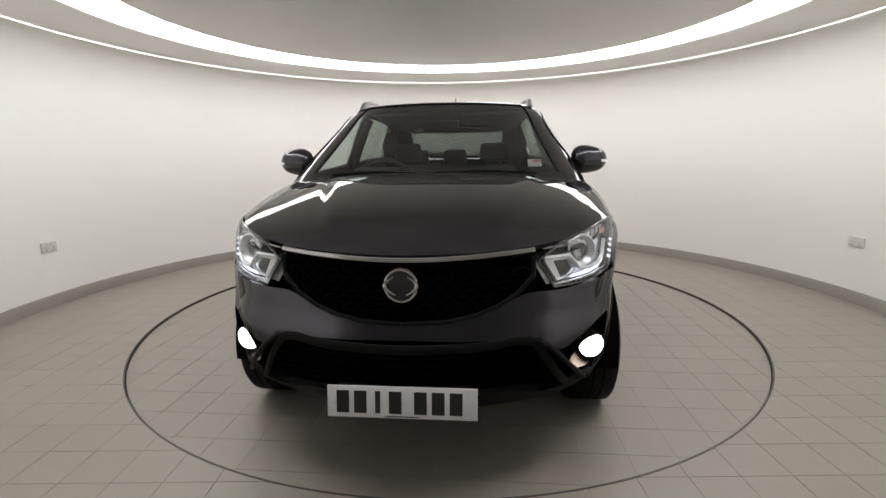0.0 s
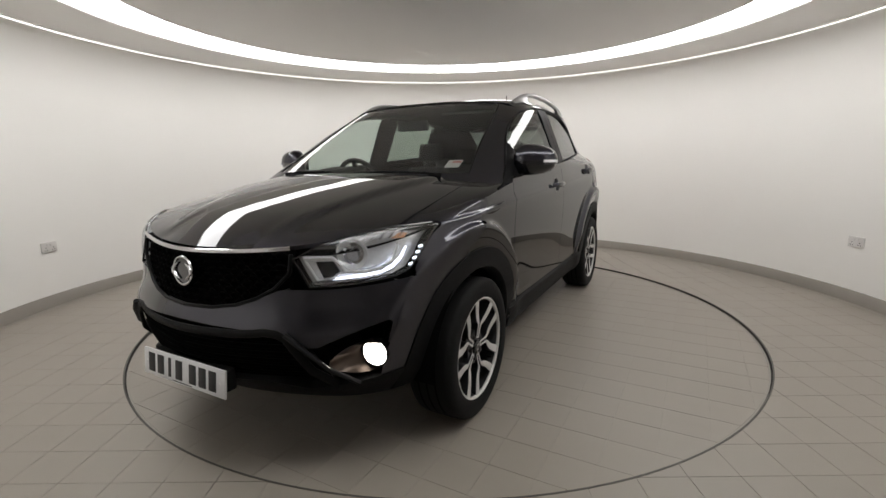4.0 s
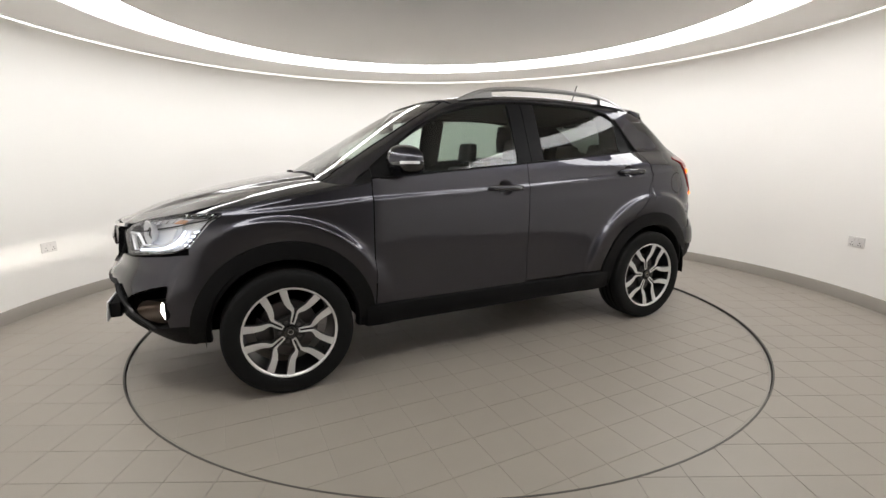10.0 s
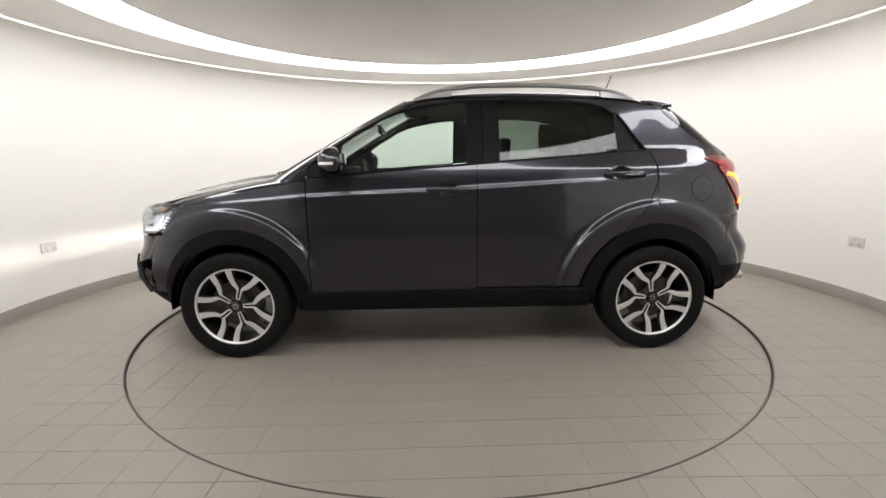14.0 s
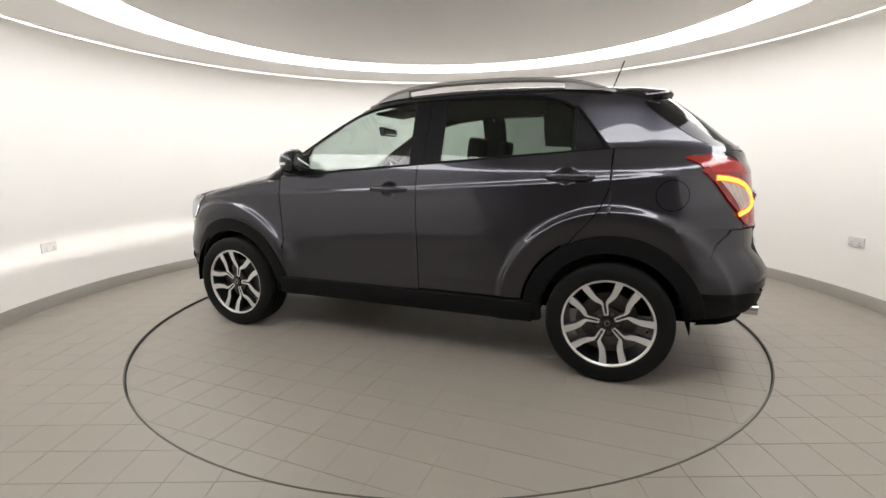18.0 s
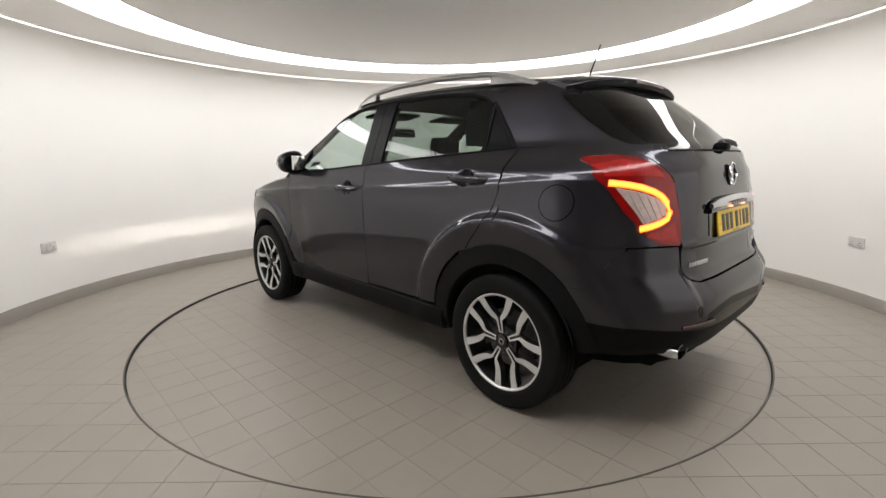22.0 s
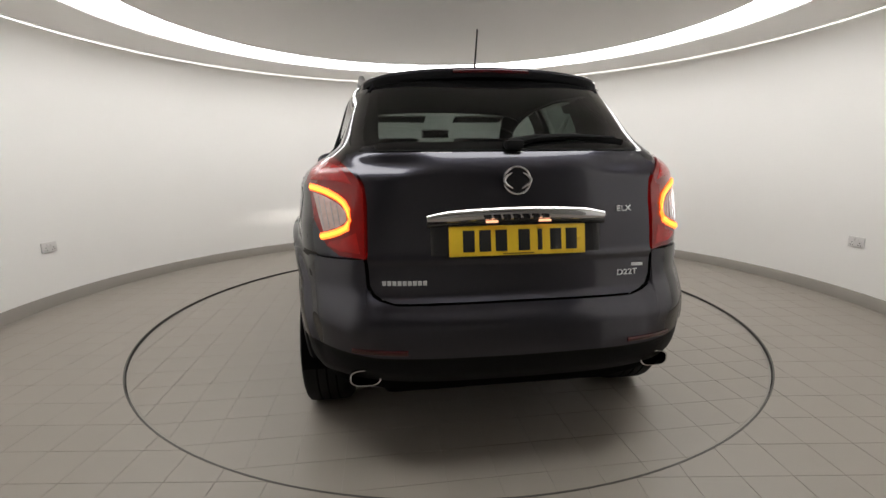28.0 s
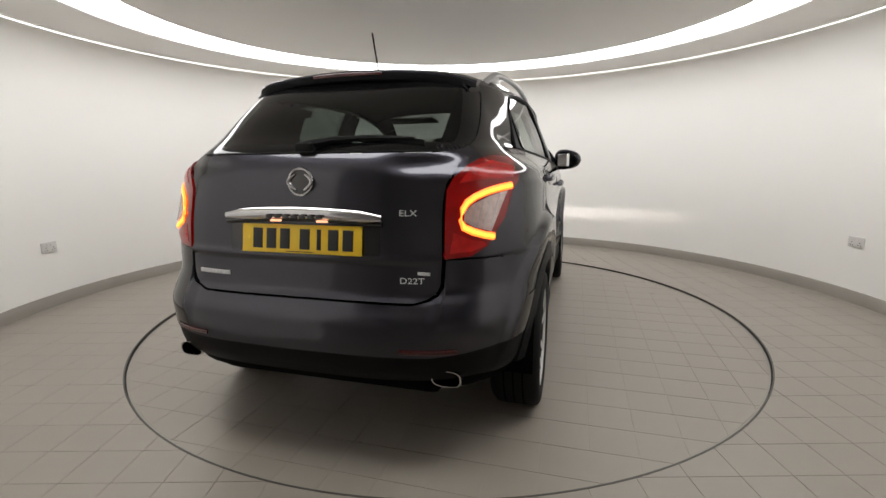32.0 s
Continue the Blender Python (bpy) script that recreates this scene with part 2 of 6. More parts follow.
# double sockets on the wall
def socket(a, z):
    s = tagged(new("wall_socket"), "white plastic double wall socket on the curved wall", "socket", "wall sockets")
    bm = box_bm(-0.01, 0.0, -0.073, 0.073, -0.043, 0.043, 0.003)
    part("faceplate", bm, M_SOCKET, s)
    for dy in (-0.036, 0.036):
        part("rocker_switch", box_bm(-0.0145, -0.009, dy * 0.45 - 0.007, dy * 0.45 + 0.007, 0.012, 0.030, 0.002), M_SOCKET, s)
        for hy, hz in ((0.0, -0.004), (-0.011, -0.024), (0.011, -0.024)):
            # no hole is cut: a black block gives the shade inside it
            part("pin_hole_shade", box_bm(-0.0108, -0.0092, dy + hy - 0.003, dy + hy + 0.003, hz - 0.004, hz + 0.004), M_GAP, s)
    s.matrix_basis = Matrix.Rotation(a, 4, "Z") @ Matrix.Translation((WALL_R, 0, z))
    return s


socket(math.pi - 0.049, 0.512)
socket(0.025, 0.506)

# ---- the car: surfaces ----
def spline(xs, ys):
    """A smooth monotone curve through a few stations."""
    n = len(xs)
    d = [(ys[i + 1] - ys[i]) / (xs[i + 1] - xs[i]) for i in range(n - 1)]
    m = [d[0]] + [0 if d[i - 1] * d[i] <= 0 else 2 / (1 / d[i - 1] + 1 / d[i]) for i in range(1, n - 1)] + [d[-1]]

    def f(x):
        x = min(max(x, xs[0]), xs[-1])
        i = 0
        while i < n - 2 and x > xs[i + 1]:
            i += 1
        h = xs[i + 1] - xs[i]
        t = (x - xs[i]) / h
        return (ys[i] * (1 + 2 * t) * (1 - t) ** 2 + h * m[i] * t * (1 - t) ** 2 + ys[i + 1] * t * t * (3 - 2 * t) + h * m[i + 1] * t * t * (t - 1))
    return f


def line(xs, ys):
    return lambda x: float(np.interp(x, xs, ys))


AXLE, HUB_Z, TYRE_R, ARCH_R = 1.325, 0.335, 0.338, 0.468
# half width by height; nose, windscreen and tail by height
W = spline([0.25, 0.40, 0.55, 0.75, 0.92, 1.02, 1.10, 1.14, 1.18, 1.28, 1.42, 1.52, 1.62], [0.822, 0.862, 0.874, 0.883, 0.886, 0.878, 0.867, 0.858, 0.845, 0.807, 0.752, 0.712, 0.645])
NOSE = spline([0.22, 0.30, 0.40, 0.50, 0.58, 0.68, 0.80, 0.88, 0.95, 1.02, 1.12], [1.98, 2.10, 2.20, 2.23, 2.225, 2.18, 2.165, 2.15, 2.08, 1.98, 1.80])
SCREEN = spline([1.05, 1.12, 1.20, 1.35, 1.50, 1.60, 1.68], [1.24, 1.125, 0.99, 0.735, 0.475, 0.28, 0.05])
DEPTH = 0.5  # how far the windscreen wraps round
TAIL = spline([0.28, 0.38, 0.50, 0.60, 0.68, 0.72, 0.85, 1.00, 1.15, 1.23, 1.32, 1.42, 1.52, 1.60], [2.02, 2.10, 2.135, 2.13, 2.085, 2.06, 2.05, 2.035, 2.015, 1.982, 1.875, 1.762, 1.632, 1.505])
TAIL_M = spline([0.3, 0.95, 1.6], [-1.0, -1.0, -0.95])
TAIL_N = spline([0.3, 0.95, 1.10, 1.20, 1.28, 1.6], [4.2, 4.0, 3.7, 4.0, 4.5, 4.2])
CREASE = spline([-1.8, -1.488, -1.247, -0.925, -0.476, 0.008, 0.842, 1.2, 1.6], [1.115, 1.106, 1.087, 1.069, 1.046, 1.022, 0.992, 0.968, 0.945])
BELT = line([-1.30, 0.444, 0.75], [1.262, 1.141, 1.115])


def taper(x, z):
    """The cabin draws in towards the tail above the waist."""
    k = min(1, max(0, (z - 1.14) / 0.15))
    t = min(1, max(0, (-0.3 - x) / 1.0))
    return 1 - k * k * (3 - 2 * k) * (0.104 * t * t * (3 - 2 * t) + 0.047 * ramp(-x, 1.12, 1.48))


def bow(y):
    """How far the nose falls back beside the badge."""
    return 0.055 * math.sin(math.pi * min(abs(y), 0.95) / 0.95) ** 2


def bulge(x, z):
    """Flares over the wheels, the shoulder line and the hollow of the doors."""
    b = 0.0
    for ax in (AXLE, -AXLE):
        r = math.hypot(x - ax - (0.045 if ax > 0 else 0.0), (z - HUB_Z) * 1.02)
        q = r - (0.585 if ax > 0 else 0.605)
        b += 0.034 * (math.exp(-(q / 0.13) ** 2) if q < 0 else math.exp(-(q / 0.026) ** 2)) * min(1, max(0, (z - 0.35) / 0.2))
    d = z - CREASE(x)
    b += (0.0105 + 0.0030 * min(1, max(0, (x - 0.5) / 0.4))) * (math.exp(-(d / 0.017) ** 2) if d > 0 else math.exp(d / 0.040))
    b -= 0.006 * math.exp(-((z - 0.60) / 0.13) ** 2) * max(0, 1 - (x / 0.9) ** 4 if abs(x) < 0.9 else 0)
    return b


def nose_pt(phi, z, off=0.0, n=3.3, m=0.9):
    # tread grooves as flush black bands, their shade put into the colour
    s, c = math.sin(phi), max(0.0, math.cos(phi))
    w = W(z)
    y = w * abs(s) ** (2 / n)
    x = m + (NOSE(z) - m) * c ** (2 / n)
    x -= bow(y)
    y += bulge(x, z) * (y / w) ** 6
    return Vector((x + off * c, math.copysign(y + off * abs(s), s), z))


def ramp(v, a, b):
    t = min(1, max(0, (v - a) / (b - a)))
    return t * t * (3 - 2 * t)


def tail_dent(y, z):
    """Sculpting of the tail: the shoulders beside the badge, and the bumper's ledge under the lamps."""
    y = abs(y)
    d = 0.014 * ramp(y, 0.28, 0.46) * (1 - ramp(y, 0.57, 0.64)) * ramp(z, 1.125 + 0.18 * max(0, 0.48 - y), 1.185) * (1 - ramp(z, 1.19, 1.232))
    d -= 0.016 * ramp(y, 0.50, 0.56) * (1 - ramp(y, 0.72, 0.82)) * ramp(z, 0.50, 0.66) * (1 - ramp(z, 0.70, 0.742))
    return d


def tail_pt(phi, z, off=0.0):
    n, m = TAIL_N(z), TAIL_M(z)
    s, c = math.sin(phi), max(0.0, math.cos(phi))
    w = W(z)
    y = w * abs(s) ** (2 / n)
    x = m - (TAIL(z) + m) * c ** (2 / n)
    y *= taper(x, z)
    x += tail_dent(y, z)
    y += bulge(x, z) * (y / w) ** 6 * min(1, max(0, (1.26 - z) / 0.06))
    return Vector((x - off * c, math.copysign(y + off * abs(s), s), z))


GLASS_EDGE = line([1.10, 1.20, 1.30, 1.50, 1.62], [0.812, 0.804, 0.798, 0.812, 0.82])  # the windscreen's share of the half width


def screen_pt(phi, z, off=0.0, n=4.0):
    m = SCREEN(z) - DEPTH
    s, c = math.sin(phi), max(0.0, math.cos(phi))
    return Vector((m + DEPTH * c ** (2 / n) + off * c * 0.8, math.copysign(W(z) * abs(s) ** (2 / n) + off * abs(s), s), z + off * 0.5))


def phi_y(y, z, n):
    return math.asin(min(1, abs(y) / W(z)) ** (n / 2))


def nose_y(y, z, off=0.0):
    return nose_pt(math.copysign(phi_y(y, z, 3.3), y), z, off)


def tail_y(y, z, off=0.0):
    return tail_pt(math.copysign(phi_y(y / taper(-1.6, z), z, TAIL_N(z)), y), z, off)


def side_low(x, z):
    """Half width of the lower body at a station."""
    w = W(z)
    y = w
    if x > 0.9:
        for _ in range(3):
            y = w * max(0, 1 - min(1, (x + bow(y) - 0.9) / (NOSE(z) - 0.9)) ** 3.3) ** (1 / 3.3)
    elif x < TAIL_M(z):
        n, m = TAIL_N(z), TAIL_M(z)
        y = w * max(0, 1 - ((m - x) / (TAIL(z) + m)) ** n) ** (1 / n)
    y *= taper(x, z)
    return y + bulge(x, z) * (y / w) ** 6 * min(1, max(0, (1.26 - z) / 0.06))


def side_up(x, z):
    w = W(z)
    y, m = w, SCREEN(z) - DEPTH
    if x > m:
        y = w * max(0, 1 - ((x - m) / DEPTH) ** 4.0) ** (1 / 4.0)
    elif x < TAIL_M(z):
        n, m = TAIL_N(z), TAIL_M(z)
        y = w * max(0, 1 - ((m - x) / (TAIL(z) + m)) ** n) ** (1 / n)
    return y * taper(x, z)


def low_pt(x, z, off=0.0):
    return Vector((x, side_low(x, z) + off, z))


def up_pt(x, z, off=0.0):
    return Vector((x, side_up(x, z) + off, z + off * 0.4))


HOOD_C = spline([0.95, 1.15, 1.45, 1.75, 1.95, 2.08, 2.16], [1.145, 1.128, 1.080, 1.016, 0.96, 0.915, 0.885])
HOOD_E = spline([0.80, 1.10, 1.40, 1.65, 1.85, 2.00, 2.16], [1.095, 1.05, 0.995, 0.945, 0.905, 0.882, 0.873])
ROOF_C = spline([-1.75, -1.45, -1.0, -0.5, 0.0, 0.30, 0.5], [1.575, 1.622, 1.655, 1.664, 1.645, 1.60, 1.55])
ROOF_E = spline([-1.75, -1.45, -1.1, -0.6, -0.2, 0.1, 0.3, 0.5], [1.45, 1.508, 1.553, 1.584, 1.586, 1.566, 1.532, 1.47])


def hood_z(x, y):
    e, c = HOOD_E(x), HOOD_C(x)
    ym = max(0.05, side_low(x, e))
    t = min(1, abs(y) / ym)
    ridge = 0.30 + (2.1 - x) * 0.27
    d = (abs(y) - ridge) / 0.028
    return e + (c - e) * (1 - t ** 2.4) ** (1 / 1.7) + 0.012 / (1 + math.exp(4 * d)) * min(1, max(0, (2.12 - x) * 4))


def roof_z(x, y):
    e, c = ROOF_E(x), ROOF_C(x)
    t = min(1, abs(y) / max(0.05, side_up(x, e)))
    return e + (c - e) * (1 - t ** 2.6) ** (1 / 2.2)


# ---- the car: panels ----
def flanged(rows, depth=0.014, out=None, smooth_in=True):
    """A sheet of points as a panel with its rim turned inwards."""
    bm = bmesh.new()
    g = [[bm.verts.new(p) for p in r] for r in rows]
    for a, b in zip(g, g[1:]):
        for i in range(len(a) - 1):
            q = [a[i], a[i + 1], b[i + 1], b[i]]
            if (a[i].co - a[i + 1].co).length < 1e-6:
                q = [a[i], b[i + 1], b[i]]
            elif (b[i].co - b[i + 1].co).length < 1e-6:
                q = [a[i], a[i + 1], b[i]]
            bm.faces.new(q)
    bm.normal_update()
    mid = rows[len(rows) // 2][len(rows[0]) // 2]
    want = Vector(out) if out else Vector((mid[0] * 0.6, mid[1] * 1.5, mid[2] - 0.7))
    tot = Vector()
    for f in bm.faces:
        tot += f.normal * f.calc_area()
    if tot.dot(want) < 0:
        bmesh.ops.reverse_faces(bm, faces=bm.faces)
        bm.normal_update()
    if depth:
        rim = [e for e in bm.edges if len(e.link_faces) == 1]
        lower = {}
        for e in rim:
            for v in e.verts:
                if v not in lower:
                    lower[v] = v.co - v.normal * depth
        made = {v: bm.verts.new(p) for v, p in lower.items()}
        for e in rim:
            lp = e.link_loops[0]
            a, b = lp.vert, lp.link_loop_next.vert
            bm.faces.new((b, a, made[a], made[b]))
    return bm


def mirrored(bm):
    for v in bm.verts:
        v.co.y = -v.co.y
    bmesh.ops.reverse_faces(bm, faces=bm.faces)
    return bm


def sided(bm, s):
    return bm if s > 0 else mirrored(bm)


def steps(a, b, n):
    return [a + (b - a) * i / n for i in range(n + 1)]


def cols(xs, lo, hi, n, f):
    """A sheet from columns: at each x from lo(x) to hi(x)."""
    return [[f(x, z) for z in steps(lo(x), hi(x), n)] for x in xs]


def poly_sheet(poly, f, nz, ny, off=0.0):
    """A sheet inside an outline (a, z) that is single-valued along z, laid on f(a, z, off)."""
    zs = sorted({round(p[1], 5) for p in poly} | {round(z, 5) for z in steps(min(p[1] for p in poly), max(p[1] for p in poly), nz)})
    out = []
    for z in zs:
        hit = []
        for (a0, z0), (a1, z1) in zip(poly, poly[1:] + poly[:1]):
            if min(z0, z1) - 1e-7 <= z <= max(z0, z1) + 1e-7:
                if abs(z1 - z0) < 1e-7:
                    hit += [a0, a1]
                else:
                    hit.append(a0 + (a1 - a0) * (z - z0) / (z1 - z0))
        out.append([f(a, z, off) for a in steps(min(hit), max(hit), ny)])
    return out


def merge(*bms):
    """Joins several meshes into the first."""
    a = bms[0]
    for b in bms[1:]:
        me = bpy.data.meshes.new("tmp")
        b.to_mesh(me)
        b.free()
        a.from_mesh(me)
        bpy.data.meshes.remove(me)
    return a


def tube_bm(path, radius, sides=10, cap=True, radii=None, flat=None):
    """A round bar along a path; flat squeezes it (across, up)."""
    bm = bmesh.new()
    rings = []
    P = [Vector(p) for p in path]
    for i, p in enumerate(P):
        t = (P[min(i + 1, len(P) - 1)] - P[max(i - 1, 0)]).normalized()
        up = Vector((0, 0, 1)) if abs(t.z) < 0.95 else Vector((1, 0, 0))
        a = t.cross(up).normalized()
        b = a.cross(t).normalized()
        r = radii[i] if radii else radius
        ka, kb = flat or (1, 1)
        rings.append([bm.verts.new(p + a * (r * ka * math.cos(2 * math.pi * k / sides)) + b * (r * kb * math.sin(2 * math.pi * k / sides))) for k in range(sides)])
    for u, v in zip(rings, rings[1:]):
        for k in range(sides):
            bm.faces.new((u[k], u[(k + 1) % sides], v[(k + 1) % sides], v[k]))
    if cap:
        bm.faces.new(rings[0][::-1])
        bm.faces.new(rings[-1])
    bmesh.ops.recalc_face_normals(bm, faces=bm.faces)
    return bm


def lathe_y(profile, steps_n=48, centre=(0, 0, 0), closed=True):
    """Turns (radius, y) round the wheel's axis."""
    bm = ring_bm(profile, steps_n, closed=closed)
    for v in bm.verts:
        v.co = Vector((v.co.x, v.co.z, v.co.y)) + Vector(centre)
    bmesh.ops.recalc_face_normals(bm, faces=bm.faces)
    return bm


def prism_y(poly, y0, y1, bev=0.0):
    """An outline (x, z) with thickness along y."""
    bm = bmesh.new()
    a = [bm.verts.new((x, y0, z)) for x, z in poly]
    b = [bm.verts.new((x, y1, z)) for x, z in poly]
    n = len(poly)
    bm.faces.new(a)
    bm.faces.new(b[::-1])
    for i in range(n):
        bm.faces.new((a[i], b[i], b[(i + 1) % n], a[(i + 1) % n]))
    bmesh.ops.recalc_face_normals(bm, faces=bm.faces)
    if bev:
        bmesh.ops.bevel(bm, geom=list(bm.edges), offset=bev, segments=2, profile=0.6, affect="EDGES", clamp_overlap=True)
    return bm


def placed(bm, m):
    bmesh.ops.transform(bm, verts=bm.verts, matrix=m)
    return bm


def soft_box(x0, x1, y0, y1, z0, z1, r, lean=0.0, taper=1.0, pivot=None):
    bm = bmesh.new()
    bmesh.ops.create_cube(bm, size=1)
    bmesh.ops.transform(bm, verts=bm.verts, matrix=Matrix.Translation(((x0 + x1) / 2, (y0 + y1) / 2, (z0 + z1) / 2)) @ Matrix.Diagonal((x1 - x0, y1 - y0, z1 - z0, 1)))
    for v in bm.verts:
        if v.co.z > (z0 + z1) / 2:
            v.co.y = (y0 + y1) / 2 + (v.co.y - (y0 + y1) / 2) * taper
    bmesh.ops.bevel(bm, geom=list(bm.edges), offset=r, segments=3, profile=0.6, affect="EDGES", clamp_overlap=True)
    if lean:
        p = pivot or ((x0 + x1) / 2, 0, z0)
        bmesh.ops.rotate(bm, verts=bm.verts, cent=p, matrix=Matrix.Rotation(lean, 3, "Y"))
    return bm


def pane_material(name, tint, gloss=1.0):
    """Thin glass: tinted see-through with mirror gloss that grows at a glancing angle."""
    m = bpy.data.materials.new(name)
    m.use_nodes = True
    n, link = m.node_tree.nodes, m.node_tree.links.new
    n.remove(n["Principled BSDF"])
    clear, shine, mix, fr = (n.new("ShaderNodeBsdfTransparent"), n.new("ShaderNodeBsdfGlossy"), n.new("ShaderNodeMixShader"), n.new("ShaderNodeLayerWeight"))
    clear.inputs[0].default_value = (*tint, 1)
    shine.inputs["Roughness"].default_value = 0.01
    fr.inputs["Blend"].default_value = 0.5
    pw, rng = n.new("ShaderNodeMath"), n.new("ShaderNodeMapRange")
    pw.operation = "POWER"
    pw.inputs[1].default_value = 4.5
    rng.inputs["To Min"].default_value, rng.inputs["To Max"].default_value = 0.05 + 0.03 * gloss, 1.0
    link(fr.outputs["Facing"], pw.inputs[0])
    link(pw.outputs[0], rng.inputs["Value"])
    link(rng.outputs[0], mix.inputs[0])
    link(clear.outputs[0], mix.inputs[1])
    link(shine.outputs[0], mix.inputs[2])
    link(mix.outputs[0], n["Material Output"].inputs[0])
    return m


def paint_material():
    """Dark grey metallic paint: flake speckle under clear lacquer."""
    m = bpy.data.materials.new("car_paint")
    m.use_nodes = True
    n, link = m.node_tree.nodes, m.node_tree.links.new
    b = n["Principled BSDF"]
    co, fl, rng, hsv = n.new("ShaderNodeTexCoord"), n.new("ShaderNodeTexNoise"), n.new("ShaderNodeMapRange"), n.new("ShaderNodeHueSaturation")
    fl.inputs["Scale"].default_value, fl.inputs["Detail"].default_value = 900, 1
    rng.inputs["To Min"].default_value, rng.inputs["To Max"].default_value = 0.75, 1.25
    hsv.inputs["Color"].default_value = (0.043, 0.0426, 0.0535, 1)
    link(co.outputs["Object"], fl.inputs["Vector"])
    link(fl.outputs["Fac"], rng.inputs["Value"])
    link(rng.outputs[0], hsv.inputs["Value"])
    link(hsv.outputs[0], b.inputs["Base Color"])
    b.inputs["Metallic"].default_value = 1.0
    b.inputs["Specular Tint"].default_value = (0.08, 0.08, 0.085, 1)
    b.inputs["Roughness"].default_value = 0.30
    b.inputs["Coat Weight"].default_value = 1.0
    b.inputs["Coat Roughness"].default_value = 0.028
    b.inputs["Coat IOR"].default_value = 1.5
    return m


M_PAINT = paint_material()
M_PLASTIC = material("black_plastic", (0.007, 0.007, 0.0073), 0.55, vary=0.15, scale=30, bump=0.25, fine=700, spec=0.10)
M_GLOSS = material("gloss_black", (0.006, 0.006, 0.007), 0.12, vary=0.1, scale=20, coat=0.6)
M_BLADE = material("satin_black_plastic", (0.012, 0.012, 0.0125), 0.5, vary=0.1, scale=40, bump=0.1, fine=500, spec=0.14)
M_PILLAR = material("pillar_film", (0.010, 0.010, 0.011), 0.4, vary=0.1, scale=20, spec=0.08)
M_FRIT = material("black_glass_print", (0.004, 0.004, 0.004), 0.06, spec=0.25)
M_RUBBER = material("tyre_rubber", (0.010, 0.010, 0.010), 0.65, vary=0.15, scale=25, bump=0.3, fine=500, spec=0.10)
M_SHELL = material("inner_black", (0.003, 0.003, 0.003), 0.8, spec=0.03)
M_CHROME = material("chrome", (0.62, 0.62, 0.63), 0.08, metal=1.0, rough_vary=0.02, scale=30)
M_SATIN = material("satin_silver", (0.50, 0.50, 0.50), 0.36, metal=0.8, vary=0.05, scale=25)
M_ALLOY = material("machined_alloy", (0.70, 0.70, 0.69), 0.36, metal=0.6, vary=0.06, scale=50, bump=0.1, fine=900)
M_RIMBLACK = material("black_rim_paint", (0.012, 0.012, 0.013), 0.3, vary=0.1, scale=30, coat=0.4)
M_DISC = material("brake_steel", (0.11, 0.105, 0.105), 0.42, metal=0.9, vary=0.2, scale=30)
M_CABIN = material("cabin_plastic", (0.014, 0.014, 0.015), 0.75, vary=0.1, scale=30, bump=0.3, fine=500, spec=0.25)
M_FABRIC = material("seat_cloth", (0.013, 0.013, 0.014), 0.95, vary=0.15, scale=60, bump=0.5, fine=900)
M_LINER = material("roof_lining", (0.07, 0.067, 0.065), 0.95, vary=0.05, scale=40, bump=0.3, fine=600)
M_BADGE = material("badge_silver", (0.66, 0.66, 0.67), 0.3, metal=0.35, vary=0.05, scale=60)
M_PLATE_W = material("white_plate", (0.74, 0.74, 0.75), 0.35, vary=0.02, scale=20)
M_PLATE_Y = material("yellow_plate", (0.78, 0.52, 0.03), 0.35, vary=0.02, scale=20)
M_INK = material("black_ink", (0.012, 0.012, 0.013), 0.4)
M_RED = material("red_lens", (0.13, 0.002, 0.002), 0.12, vary=0.7, scale=14, coat=0.5, emit=(1.0, 0.012, 0.008), strength=0.045, spec=0.4)
M_REDBRIGHT = material("red_reflex", (0.24, 0.005, 0.005), 0.12, vary=0.8, scale=22, bump=0.6, fine=160, coat=0.3, emit=(1.0, 0.02, 0.01), strength=0.08)
M_REDDARK = material("dark_red_reflector", (0.05, 0.002, 0.003), 0.15, coat=0.5, vary=0.1, scale=60)
M_AMBER = material("amber_lens", (0.55, 0.30, 0.18), 0.2, coat=0.5)
M_REFLECT = material("lamp_reflector", (0.90, 0.91, 0.93), 0.2, metal=0.35, vary=0.12, scale=60, bump=0.5, fine=120)
M_SMOKE = material("lamp_bezel_grey", (0.72, 0.72, 0.73), 0.2, metal=0.6, vary=0.1, scale=40)
M_CLEARGREY = material("ribbed_clear_lens", (0.55, 0.44, 0.41), 0.18, metal=0.35, vary=0.35, scale=45, bump=0.6, fine=90)
M_SCREEN = pane_material("windscreen_glass", (0.74, 0.80, 0.77))
M_TINT = pane_material("front_side_glass", (0.78, 0.87, 0.83), 0.2)
M_PRIVACY = pane_material("privacy_glass", (0.34, 0.40, 0.36), -0.3)
M_BACKGLASS = pane_material("rear_privacy_glass", (0.155, 0.175, 0.163), -0.6)
M_LENS = pane_material("clear_lens", (0.93, 0.94, 0.95), 0.2)
M_MIRROR = material("mirror_glass", (0.8, 0.8, 0.8), 0.01, metal=1.0)
M_DRL = glow("daylight_led", (0.82, 0.87, 1.0), 2.2)
M_FOG = glow("fog_bulb", (1.0, 0.93, 0.86), 9.0)
M_FILAMENT = glow("fog_filament", (1.0, 0.95, 0.88), 30000.0)
M_TAILGLOW = glow("tail_led", (1.0, 0.16, 0.02), 3.2)
M_TAILCORE = glow("tail_led_core", (1.0, 0.33, 0.03), 3.5)
M_PLATELAMP = glow("plate_lamp", (1.0, 0.50, 0.28), 1.3)
